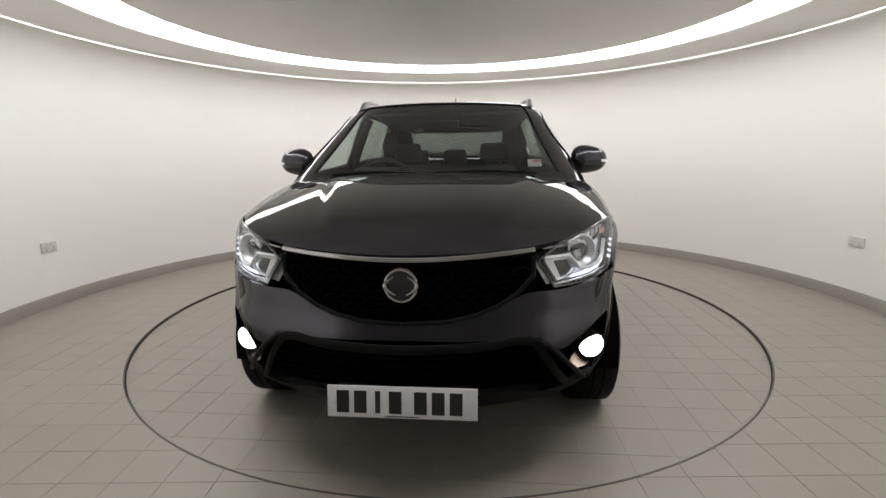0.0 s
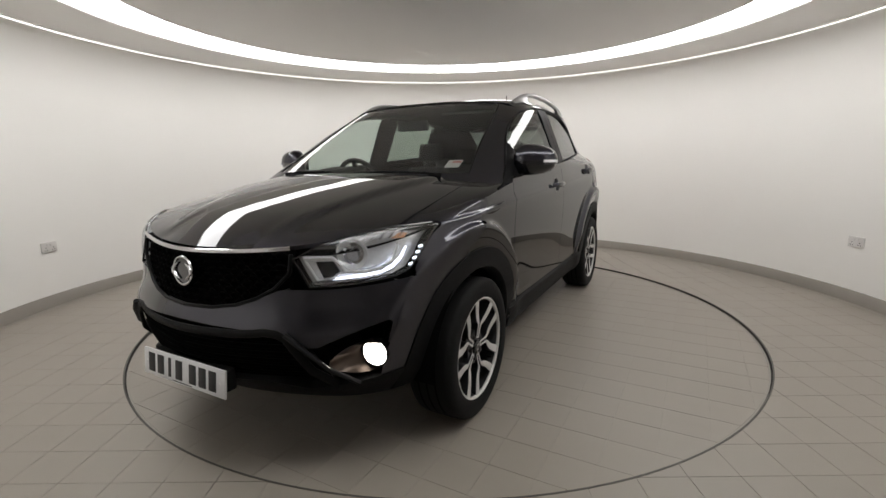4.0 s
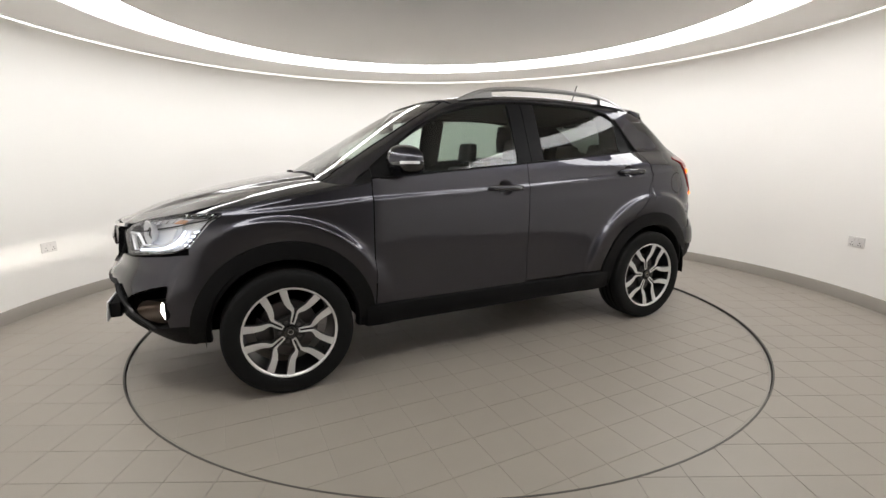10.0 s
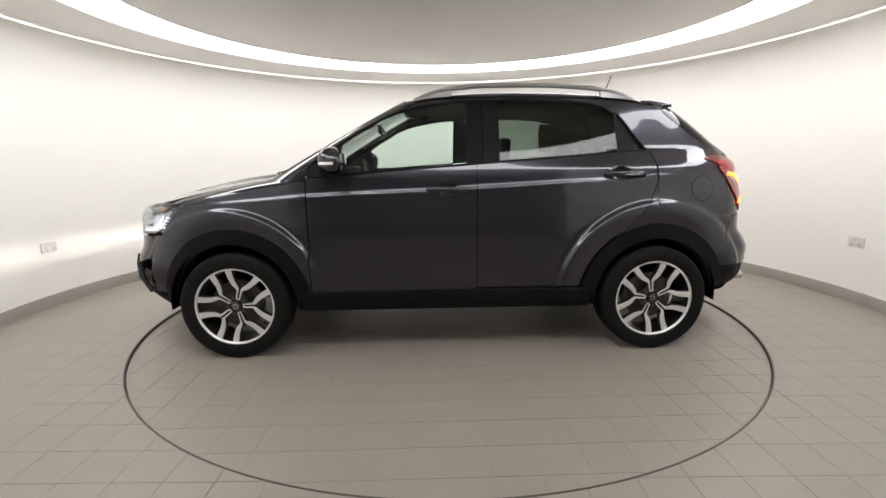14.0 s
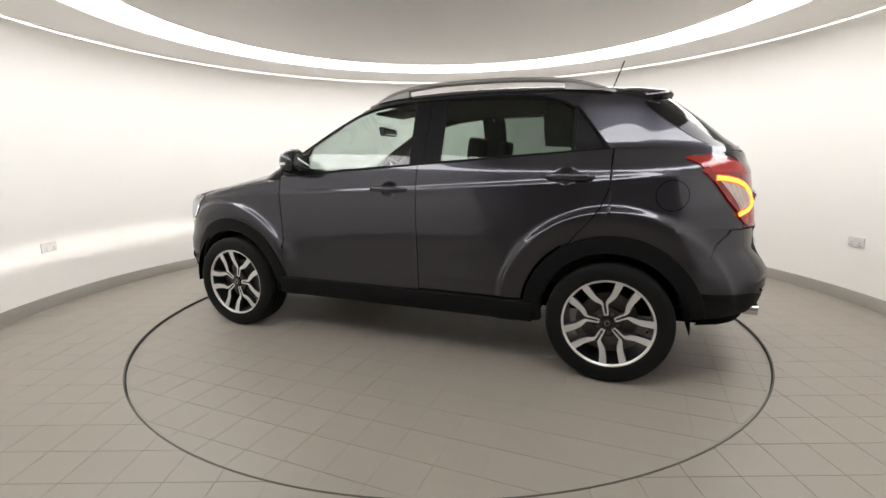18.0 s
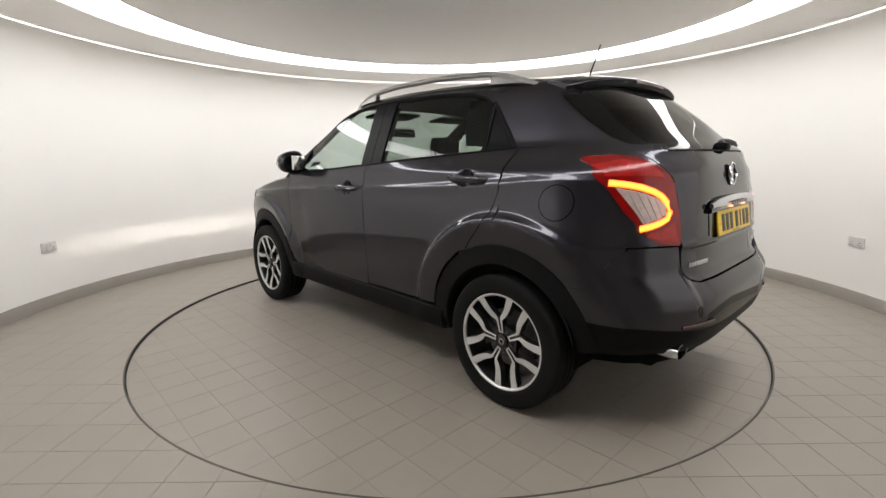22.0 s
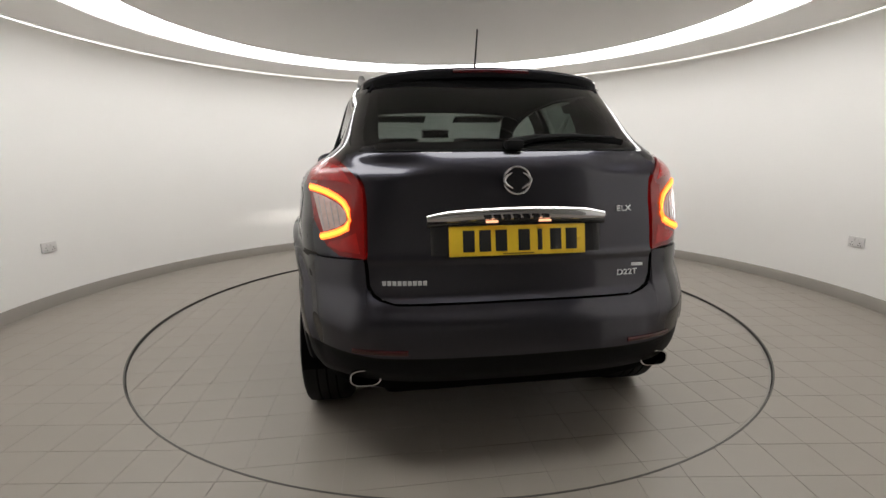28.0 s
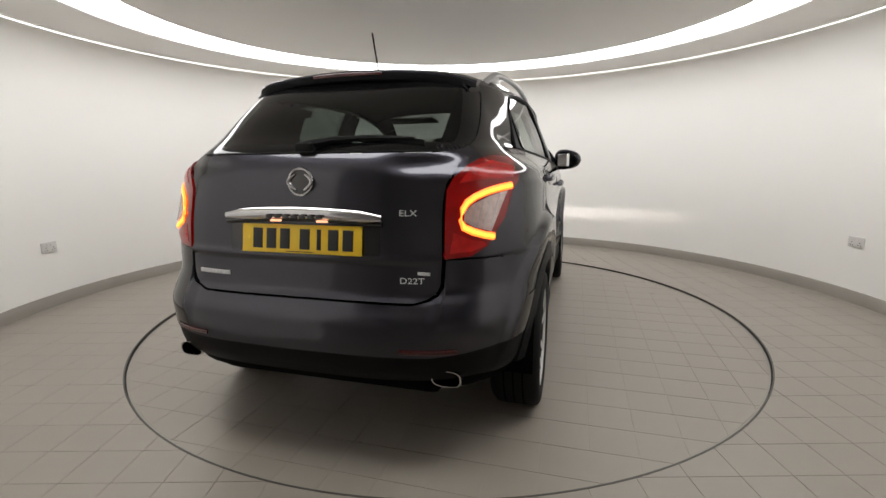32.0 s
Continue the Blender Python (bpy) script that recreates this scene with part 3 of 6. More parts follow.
M_STICKER = material("paper_sticker", (0.5, 0.46, 0.45), 0.6, vary=0.05, scale=60)
M_STICKER_RED = material("red_print", (0.42, 0.10, 0.10), 0.6)
M_BOWL = material("fog_bowl_satin", (0.07, 0.055, 0.045), 0.3, metal=0.9, vary=0.08, scale=40)

# ---- the car: body ----
car = tagged(new("car"), "dark grey metallic compact SUV, lights on, standing on the turntable", "car")
G = 0.0022


def arch_top(x, ax, r=ARCH_R):
    return HUB_Z + math.sqrt(max(0, r * r - (x - ax) ** 2))


# bonnet
HL_TOP = spline([0.0, 0.30, 0.445, 0.52, 0.594, 0.668, 0.705, 0.742, 0.82], [0.886, 0.891, 0.901, 0.911, 0.922, 0.939, 0.950, 0.960, 0.966])
HOOD_W = line([0.9, 1.0, 1.3, 1.62, 1.75], [0.70, 0.712, 0.735, 0.742, 0.742])
hood_rows = []
for k in range(53):
    s = -1 + 2 * k / 52
    row = []
    x_back = 1.16 - 0.20 * abs(s) ** 2.5
    x_front = nose_y(s * 0.742, HL_TOP(abs(s) * 0.742))[0] - 0.010
    zf = HL_TOP(abs(s) * 0.742) - 0.002
    y_end = s * HOOD_W(x_front)
    dz = zf - hood_z(x_front, y_end)
    for i in range(37):
        t = i / 36
        x = x_back + (x_front - x_back) * t
        y = s * HOOD_W(x)
        row.append(Vector((x, y, hood_z(x, y) + dz * max(0, (t - 0.55) / 0.45) ** 2)))
    hood_rows.append(row)
part("bonnet", flanged(hood_rows, 0.02, (0, 0, 1)), M_PAINT, car)


# wings, left and right
def wing(s):
    def lo(x):
        return max(arch_top(x, AXLE), 0.40 if x < AXLE else 0.756)
    sheet = []
    for x in steps(0.850, 1.600, 44):
        e = HOOD_E(x)
        col = [low_pt(x, z) for z in steps(lo(x), e, 44)]
        y1 = col[-1].y
        for i in range(1, 9):
            y = y1 + (min(HOOD_W(x) + 0.004, y1 - 0.002) - y1) * i / 8
            col.append(Vector((x, y, hood_z(x, y))))
        sheet.append(col)
    a = flanged(sheet, 0.014, (0, 1, 0.3))
    edge_z = line([1.600, 1.652, 1.724, 1.757], [0.952, 0.922, 0.840, 0.795])
    b = flanged(cols(steps(1.600, 1.757, 14), lo, lambda x: max(edge_z(x) - 0.003, lo(x) + 0.003), 12, low_pt), 0.010, (0.3, 1, 0))
    y_tip = side_low(1.600, 0.953) - 0.003
    c = flanged([[Vector((x, y, hood_z(x, y) + 0.001)) for y in steps(HOOD_W(x) + 0.003, max(HOOD_W(x) + 0.004, y_tip + (0.745 - y_tip) * (x - 1.600) / 0.166), 4)] for x in steps(1.594, 1.766, 10)], 0.008, (0, 0, 1))
    part("wing", sided(merge(a, b, c), s), M_PAINT, car)


for s in (1, -1):
    wing(s)

# front bumper: painted band between the grille and the lower intake
B_TOP = spline([0.0, 0.20, 0.32, 0.42, 0.50, 0.60, 0.70, 0.765, 0.80, 0.85, 0.95], [0.662, 0.672, 0.705, 0.745, 0.745, 0.750, 0.758, 0.768, 0.772, 0.755, 0.750])
B_LOW = line([0.0, 0.40, 0.46, 0.53, 0.592, 0.63, 0.71, 0.762, 0.775, 0.782, 0.95], [0.608, 0.592, 0.575, 0.536, 0.536, 0.560, 0.598, 0.618, 0.60, 0.36, 0.34])
C_TOP = line([0.0, 0.36, 0.42, 0.50, 0.60, 0.70, 0.766, 0.782, 0.95], [0.385, 0.385, 0.37, 0.345, 0.365, 0.385, 0.395, 0.355, 0.335])


def phi_arch(z):
    """Where the bumper ends at the wheel arch."""
    z = min(z, 0.75)
    d = max(0.0, ARCH_R ** 2 - max(0, z - HUB_Z) ** 2)
    xe = AXLE + math.sqrt(d) - 0.004
    return math.acos(min(1, (xe + 0.012 - 0.9) / (NOSE(z) - 0.9)) ** 1.65)


def spread(u):
    return math.copysign(0.04 + 0.96 * abs(u) ** 0.85, u) if u else 0.0


sheet = []
for k in range(-60, 61):
    u = spread(k / 60)
    yr = abs(nose_pt(u * phi_arch(0.6), 0.62).y)
    sheet.append([nose_pt(u * phi_arch(z), z) for z in steps(B_LOW(yr), B_TOP(yr) - G, 16)])
part("front_bumper", flanged(sheet, 0.03, (1, 0, 0)), M_PAINT, car)
sheet = []
for k in range(-60, 61):
    u = spread(k / 60)
    yr = abs(nose_pt(u * phi_arch(0.36), 0.36).y)
    zs = steps(0.245 + 0.03 * (yr / 0.8) ** 2, C_TOP(yr), 10)
    sheet.append([nose_pt(u * phi_arch(z), z, 0.004) for z in zs])
lip = part("lower_bumper", flanged(sheet, 0.03, (1, 0, 0)), M_PLASTIC, car, "black textured plastic lower lip")
# dark backing behind the openings
for y_, z0_, z1_ in ((0.53, 0.27, 0.66), (0.80, 0.66, 0.90)):
    sheet = [[nose_y(y, z, -0.055) for y in steps(-y_, y_, 40)] for z in steps(z0_, z1_, 8)]
    part("intake_backing", flanged(sheet, 0.0, (1, 0, 0)), M_SHELL, car)

# grille with honeycomb mesh, chrome bar and round emblem
grille = part("grille", flanged([[nose_y(y, z, -0.020) for y in steps(-0.462, 0.462, 44)] for z in steps(0.64, 0.885, 10)], 0.01, (1, 0, 0)), M_SHELL, car, "black honeycomb grille")
bm = bmesh.new()
cells = []
for j in range(9):
    for i in range(-9, 10):
        y, z = (i + 0.5 * (j % 2)) * 0.052, 0.685 + j * 0.0225
        lim = 0.445 if z > 0.76 else 0.445 - (0.76 - z) * 1.9
        if abs(y) < lim - 0.02:
            cells.append((y, z))
for y, z in cells:
    ring_o, ring_i = [], []
    for k in range(6):
        a = math.pi / 3 * k
        for rr, lst, of in ((1.0, ring_o, -0.016), (0.78, ring_i, -0.008)):
            lst.append(bm.verts.new(nose_y(y + 0.028 * rr * math.cos(a), z + 0.0135 * rr * math.sin(a), of)))
    for k in range(6):
        bm.faces.new((ring_o[k], ring_o[(k + 1) % 6], ring_i[(k + 1) % 6], ring_i[k]))
part("mesh_insert", bm, M_SHELL, grille)
path = [nose_y(y, 0.872 + 0.020 * (abs(y) / 0.45) ** 2, 0.006) for y in steps(-0.455, 0.455, 36)]
part("chrome_bar", tube_bm(path, 0.009, 8, flat=(0.7, 1.0)), M_CHROME, grille, "slim chrome strip along the bonnet edge")
for s in (1, -1):
    path = [nose_y(s * y, z, -0.004) for y, z in ((0.0, 0.655), (0.15, 0.660), (0.25, 0.675), (0.33, 0.702), (0.40, 0.742), (0.455, 0.80), (0.458, 0.87))]
    part("grille_rim", tube_bm(path, 0.008, 8), M_PLASTIC, grille)


def emblem(parent, origin, face, up, size):
    """A plain round chrome badge: an oval ring round a winged loop."""
    m = Matrix((( *Vector(face).cross(Vector(up)) * -1, 0), (*Vector(up), 0), (*Vector(face), 0), (0, 0, 0, 1))).transposed()
    m.translation = origin
    b = tube_bm([(size * 1.0 * math.cos(a), size * math.sin(a), 0) for a in steps(0, 2 * math.pi, 36)], size * 0.10, 8, cap=False)
    e = part("emblem", placed(b, m), M_CHROME, parent, "round chrome badge")
    for sgn in (1, -1):
        pts = [(sgn * size * (0.30 + 0.72 * math.sin(t) * 0.95), size * (-0.62 + 1.25 * (t / math.pi)), 0.004) for t in steps(0.05, math.pi * 0.95, 18)]
        part("badge_wing", placed(tube_bm(pts, size * 0.09, 8, radii=[size * (0.05 + 0.10 * math.sin(math.pi * i / 18)) for i in range(19)]), m), M_CHROME, e)
    part("badge_field", placed(ring_bm([(0.001, -0.004), (size * 0.98, -0.004), (size * 0.98, 0.0), (0.001, 0.0)], 36), m), M_GLOSS, e)
    return e


emblem(car, nose_y(0.0, 0.790, 0.012), (1, 0, 0.05), (-0.05, 0, 1), 0.055)

# lower intake: slats and the raised frame
intake = part("lower_intake", flanged([[nose_y(y, z, -0.040) for y in steps(-0.60, 0.60, 40)] for z in steps(0.35, 0.585, 8)], 0.0, (1, 0, 0)), M_SHELL, car, "black lower air intake")
for j in range(6):
    z = 0.40 + j * 0.028
    part("slat", tube_bm([nose_y(y, z, -0.03) for y in steps(-0.50, 0.50, 20)], 0.006, 6, flat=(1.6, 0.7)), M_SHELL, intake)
half = [(0.60, 0.360), (0.545, 0.44), (0.49, 0.535), (0.465, 0.568), (0.435, 0.583), (0.39, 0.588), (0.33, 0.580)]
path = [nose_y(-y, z, -0.005) for y, z in half] + [nose_y(y, 0.576, -0.005) for y in steps(-0.27, 0.27, 14)] + [nose_y(y, z, -0.005) for y, z in half[::-1]]
part("intake_frame", tube_bm(path, 0.017, 10, flat=(0.55, 1.0)), M_PLASTIC, intake, "raised black plastic surround")

# fog lamps in black pockets
for s in (1, -1):
    def pocket(y, z, off=0.0):
        return nose_y(s * y, z, off)
    bez = part("fog_lamp", flanged(poly_sheet([(0.540, 0.532), (0.60, 0.40), (0.70, 0.390), (0.744, 0.395), (0.762, 0.606), (0.70, 0.594), (0.62, 0.552)], pocket, 10, 12, -0.150), 0.0, (1, s * 0.3, 0)),
               M_PLASTIC, car, "lit round fog lamp in a black pocket")
    c = Vector((1.899, s * 0.706, 0.480))
    d = Vector((0.985, s * 0.17, 0.0)).normalized()
    rot = Vector((0, 0, 1)).rotation_difference(d).to_matrix().to_4x4()
    m = Matrix.Translation(c) @ rot
    side = Vector((0, 0, 1)).cross(d).normalized()
    lens_m = Matrix(((*side, 0), (*d.cross(side), 0), (*d, 0), (0, 0, 0, 1))).transposed()
    lens_m.translation = c
    part("lamp_ring", placed(ring_bm([(0.050, -0.03), (0.056, -0.03), (0.056, 0.001), (0.050, 0.003)], 32), m), M_PLASTIC, bez)
    for up in (1, -1):
        rings = [[Vector((0.050 * q * math.cos(a), up * (0.0026 + 0.0474 * q * math.sin(a)), 0.016 * (1 - q * q))) for a in steps(0, math.pi, 20)] for q in (1.0, 0.8, 0.5, 0.2, 0.01)]
        part("bulb_lens", placed(flanged(rings, 0.0, (0, 0, 1)), lens_m), M_FOG, bez, "glowing fog lamp lens")
    eye = spline([40, 60, 90, 120, 180, 210, 240, 270, 300, 320], [0.736, 0.717, 0.683, 0.645, 0.600, 0.613, 0.650, 0.692, 0.726, 0.740])
    lid = spline([40, 60, 90, 120, 180, 210, 240, 270, 300, 320], [0.522, 0.530, 0.532, 0.514, 0.456, 0.434, 0.416, 0.410, 0.414, 0.422])
    rows = []
    for q in steps(0, 1, 5):
        row = []
        for a in steps(45, 315, 36):
            p0 = lens_m @ Vector((s * 0.0565 * math.cos(radians(a)), 0.0565 * math.sin(radians(a)), -0.012))
            p1 = nose_y(s * eye(a), lid(a), -0.016)
            row.append(p0.lerp(p1, q) + (lens_m.to_3x3() @ Vector((0, 0, -0.012))) * math.sin(math.pi * q))
        rows.append(row)
    part("fog_bowl", flanged(rows, 0.0, (1, 0, 0)), M_BOWL, bez, "pale satin bowl round the fog lamp")
    rim = [(0.540, 0.532), (0.60, 0.40), (0.70, 0.390), (0.744, 0.395), (0.762, 0.606), (0.70, 0.594), (0.62, 0.552), (0.540, 0.532)]
    part("pocket_wall", flanged([[pocket(y, z, o) for y, z in rim] for o in (-0.012, -0.07, -0.149)], 0.0, (0, 0, 1)), M_PLASTIC, bez)
    part("lamp_box", placed(ring_bm([(0.049, -0.001), (0.049, -0.05), (0.001, -0.05), (0.001, -0.052), (0.052, -0.052), (0.052, -0.001)], 24), m), M_SHELL, bez)
    part("filament", placed(box_bm(-0.010, 0.010, -0.002, 0.002, -0.033, -0.031), lens_m), M_FILAMENT, bez)
    part("blade", tube_bm([nose_y(s * y, z, 0.010) for y, z in ((0.47, 0.588), (0.53, 0.535), (0.60, 0.455), (0.662, 0.372))], 0.012, 8, flat=(1.0, 0.8)), M_BLADE, bez)

# headlamps
for s in (1, -1):
    def lamp_pt(y, z, off=0.0):
        return nose_y(s * y, z, off)
    yn = lambda x, z: side_low(x, z) - 0.9 * bulge(x, z)
    OUT = [(0.468, 0.852), (0.530, 0.752), (0.60, 0.757), (0.66, 0.763), (0.72, 0.769), (0.765, 0.776), (yn(1.765, 0.795), 0.795), (yn(1.724, 0.842), 0.842), (yn(1.655, 0.922), 0.922), (yn(1.604, 0.955), 0.955), (yn(1.64, 0.961), 0.961), (0.742, 0.958), (0.66, 0.936), (0.594, 0.919), (0.56, 0.910)]
    hl = part("headlamp", flanged(poly_sheet(OUT, lamp_pt, 16, 20, -0.050), 0.0, (1, s * 0.5, 0)), M_SMOKE, car, "clear projector headlamp with a lit LED strip")
    part("lens", flanged(poly_sheet(OUT, lamp_pt, 18, 24, 0.003), 0.025, (1, s * 0.5, 0)), M_LENS, hl)
    loop = [lamp_pt(y, z, 0.001) for y, z in OUT + OUT[:1]]
    part("lamp_seal", tube_bm(loop, 0.0042, 6, cap=False), M_GLOSS, hl)
    # reflector, projector with its bowl, and the chrome shelf that divides the lamp
    part("reflector_shelf", flanged(poly_sheet([(0.610, 0.848), (0.640, 0.812), (0.700, 0.806), (0.748, 0.822), (0.772, 0.870), (0.765, 0.915), (0.70, 0.912), (0.62, 0.892)], lamp_pt, 8, 10, -0.046), 0.0, (1, 0, 0)), M_REFLECT, hl)
    c = lamp_pt(0.662, 0.866, -0.040)
    m = Matrix.Translation(c) @ Vector((0, 0, 1)).rotation_difference(Vector((0.90, s * 0.40, 0.04)).normalized()).to_matrix().to_4x4()
    part("reflector_bowl", placed(ring_bm([(0.022, -0.025), (0.044, -0.008), (0.062, 0.020), (0.057, 0.022), (0.040, -0.002), (0.022, -0.018)], 32), m), M_REFLECT, hl)
    part("projector", placed(ring_bm([(0.001, 0.024), (0.014, 0.021), (0.026, 0.008), (0.029, -0.02), (0.001, -0.02)], 28), m), M_LENS, hl, "clear glass projector lens")
    part("projector_back", placed(ring_bm([(0.001, -0.010), (0.028, -0.010), (0.028, -0.014), (0.001, -0.014)], 28), m), M_SMOKE, hl)
    part("projector_ring", placed(ring_bm([(0.029, -0.004), (0.040, -0.004), (0.040, 0.006), (0.029, 0.009)], 32), m), M_CHROME, hl)
    # daytime strip: along the bottom and up the outer edge, behind a fluted bar
    run = [(0.600, 0.778), (0.65, 0.783), (0.70, 0.788), (0.735, 0.795), (0.760, 0.810), (0.776, 0.838), (0.786, 0.880)]
    part("led_strip", tube_bm([lamp_pt(y, z, -0.020) for y, z in run], 0.012, 8, flat=(0.5, 1.0), radii=[0.004, 0.006, 0.007, 0.008, 0.0085, 0.0075, 0.004]), M_DRL, hl, "glowing white LED strip")
    part("lower_trim", tube_bm([lamp_pt(y, z, -0.010) for y, z in ((0.545, 0.762), (0.62, 0.768), (0.70, 0.776), (0.76, 0.786))], 0.004, 6), M_CHROME, hl)
    for j in range(4):
        part("side_marker", placed(box_bm(-0.012, 0.012, -0.003, 0.003, -0.0042, 0.0042, 0.0008), Matrix.Translation(lamp_pt(yn(1.745 - j * 0.014, 0.81 + j * 0.021) - 0.004, 0.812 + j * 0.021, -0.006))), M_DRL, hl)
    part("chrome_shelf", tube_bm([lamp_pt(y, z, -0.016) for y, z in ((0.500, 0.856), (0.598, 0.857), (0.622, 0.835), (0.642, 0.806), (0.69, 0.800), (0.735, 0.808), (0.758, 0.830), (0.768, 0.890))], 0.0075, 8), M_REFLECT, hl)
    part("inner_chamber", flanged(poly_sheet([(0.520, 0.840), (0.556, 0.778), (0.600, 0.785), (0.622, 0.805), (0.598, 0.842)], lamp_pt, 8, 8, -0.03), 0.01, (1, 0, 0)), M_GLOSS, hl)
    part("chamber_rim", tube_bm([lamp_pt(y, z, -0.02) for y, z in ((0.505, 0.846), (0.552, 0.773), (0.605, 0.781), (0.630, 0.806), (0.604, 0.848), (0.505, 0.846))], 0.005, 6), M_REFLECT, hl)
    part("chamber_mirror", flanged(poly_sheet([(0.508, 0.842), (0.552, 0.775), (0.572, 0.777), (0.540, 0.842)], lamp_pt, 5, 5, -0.024), 0.004, (1, 0, 0)), M_REFLECT, hl)
    # upper bay: ribbed brow with the amber bulb behind it
    part("brow", flanged(poly_sheet([(0.60, 0.898), (0.64, 0.892), (0.70, 0.915), (0.775, 0.918), (0.782, 0.938), (0.742, 0.950), (0.66, 0.928)], lamp_pt, 8, 10, -0.026), 0.012, (1, 0, 0.3)), M_REFLECT, hl)
    for j in range(6):
        y = 0.655 + j * 0.022
        part("brow_rib", tube_bm([lamp_pt(y, 0.905 + j * 0.003, -0.020), lamp_pt(y + 0.004, 0.922 + j * 0.005, -0.018)], 0.0028, 6), M_CHROME, hl)
    part("indicator", flanged(poly_sheet([(0.748, 0.914), (0.776, 0.912), (0.779, 0.930), (0.760, 0.934)], lamp_pt, 4, 6, -0.018), 0.008, (1, 0, 0)), M_AMBER, hl, "amber indicator chamber")

# doors
F_REAR, F_FRONT = -0.190, 0.846


def door_rear(z):
    if z < 0.755:
        return -AXLE + math.sqrt(max(0.0, (ARCH_R + 0.02) ** 2 - (z - HUB_Z) ** 2))
    return float(np.interp(z, [0.755, 0.82, 0.87, 0.96, 1.06, 1.27], [-1.100, -1.150, -1.198, -1.262, -1.298, -1.302]))


def door_pt(x, z):
    """The door skin with the hollows behind the handles."""
    p = low_pt(x, z)
    for hx, hz in ((-0.007, 1.033), (-1.078, 1.116)):
        q = math.hypot((x - hx) / 0.060, (z - hz) / 0.047)
        p.y += 0.0022 * math.exp(-((q - 1.06) / 0.10) ** 2) - 0.030 * (1 - ramp(q, 0.25, 1.0))
    return p


def handle(parent, x, z, s):
    y = side_low(x, z)
    grip = tube_bm([(x + dx, y + dy, z + 0.004 + dx * 0.02) for dx, dy in ((0.126, 0.002), (0.115, 0.014), (0.085, 0.024), (0.045, 0.030), (0.0, 0.032), (-0.045, 0.030), (-0.085, 0.024), (-0.115, 0.014), (-0.126, 0.002))],
                   0.0165, 12, flat=(0.62, 1.0), radii=[0.010, 0.015, 0.0175, 0.018, 0.018, 0.018, 0.0175, 0.015, 0.010])
    part("handle", sided(grip, s), M_PAINT, parent)
    part("handle_strip", sided(tube_bm([(x + dx, y + 0.0415 - 1.1 * dx * dx, z + 0.001) for dx in steps(-0.10, 0.10, 10)], 0.0035, 6), s), M_GLOSS, parent)


def front_flat(x, z):
    """The front door's glass: straight upright, drawing in a little towards the screen."""
    u, v = max(0, (x + 0.135) / 0.78), (z - 1.20) / 0.32
    lo, hi = W(1.20) * (1 - 0.02 * u * u), W(1.52) * (1 - 0.10 * u * u)
    return Vector((x, lo + (hi - lo) * v + 0.016 * v * (1 - v) - 0.011, z))


def flat_pt(x, z):
    """The rear door's glass, nearly straight from front to back."""
    u = (x + 0.325) / -0.76
    v = (z - 1.24) / 0.30
    lo = side_up(-0.325, 1.24) * (1 - u) + side_up(-1.085, 1.24) * u
    hi = side_up(-0.325, 1.54) * (1 - u) + side_up(-1.085, 1.54) * u
    return Vector((x, lo + (hi - lo) * v + 0.005 * math.sin(math.pi * u) + 0.006 * v * (1 - v) * 4 - 0.012, z))


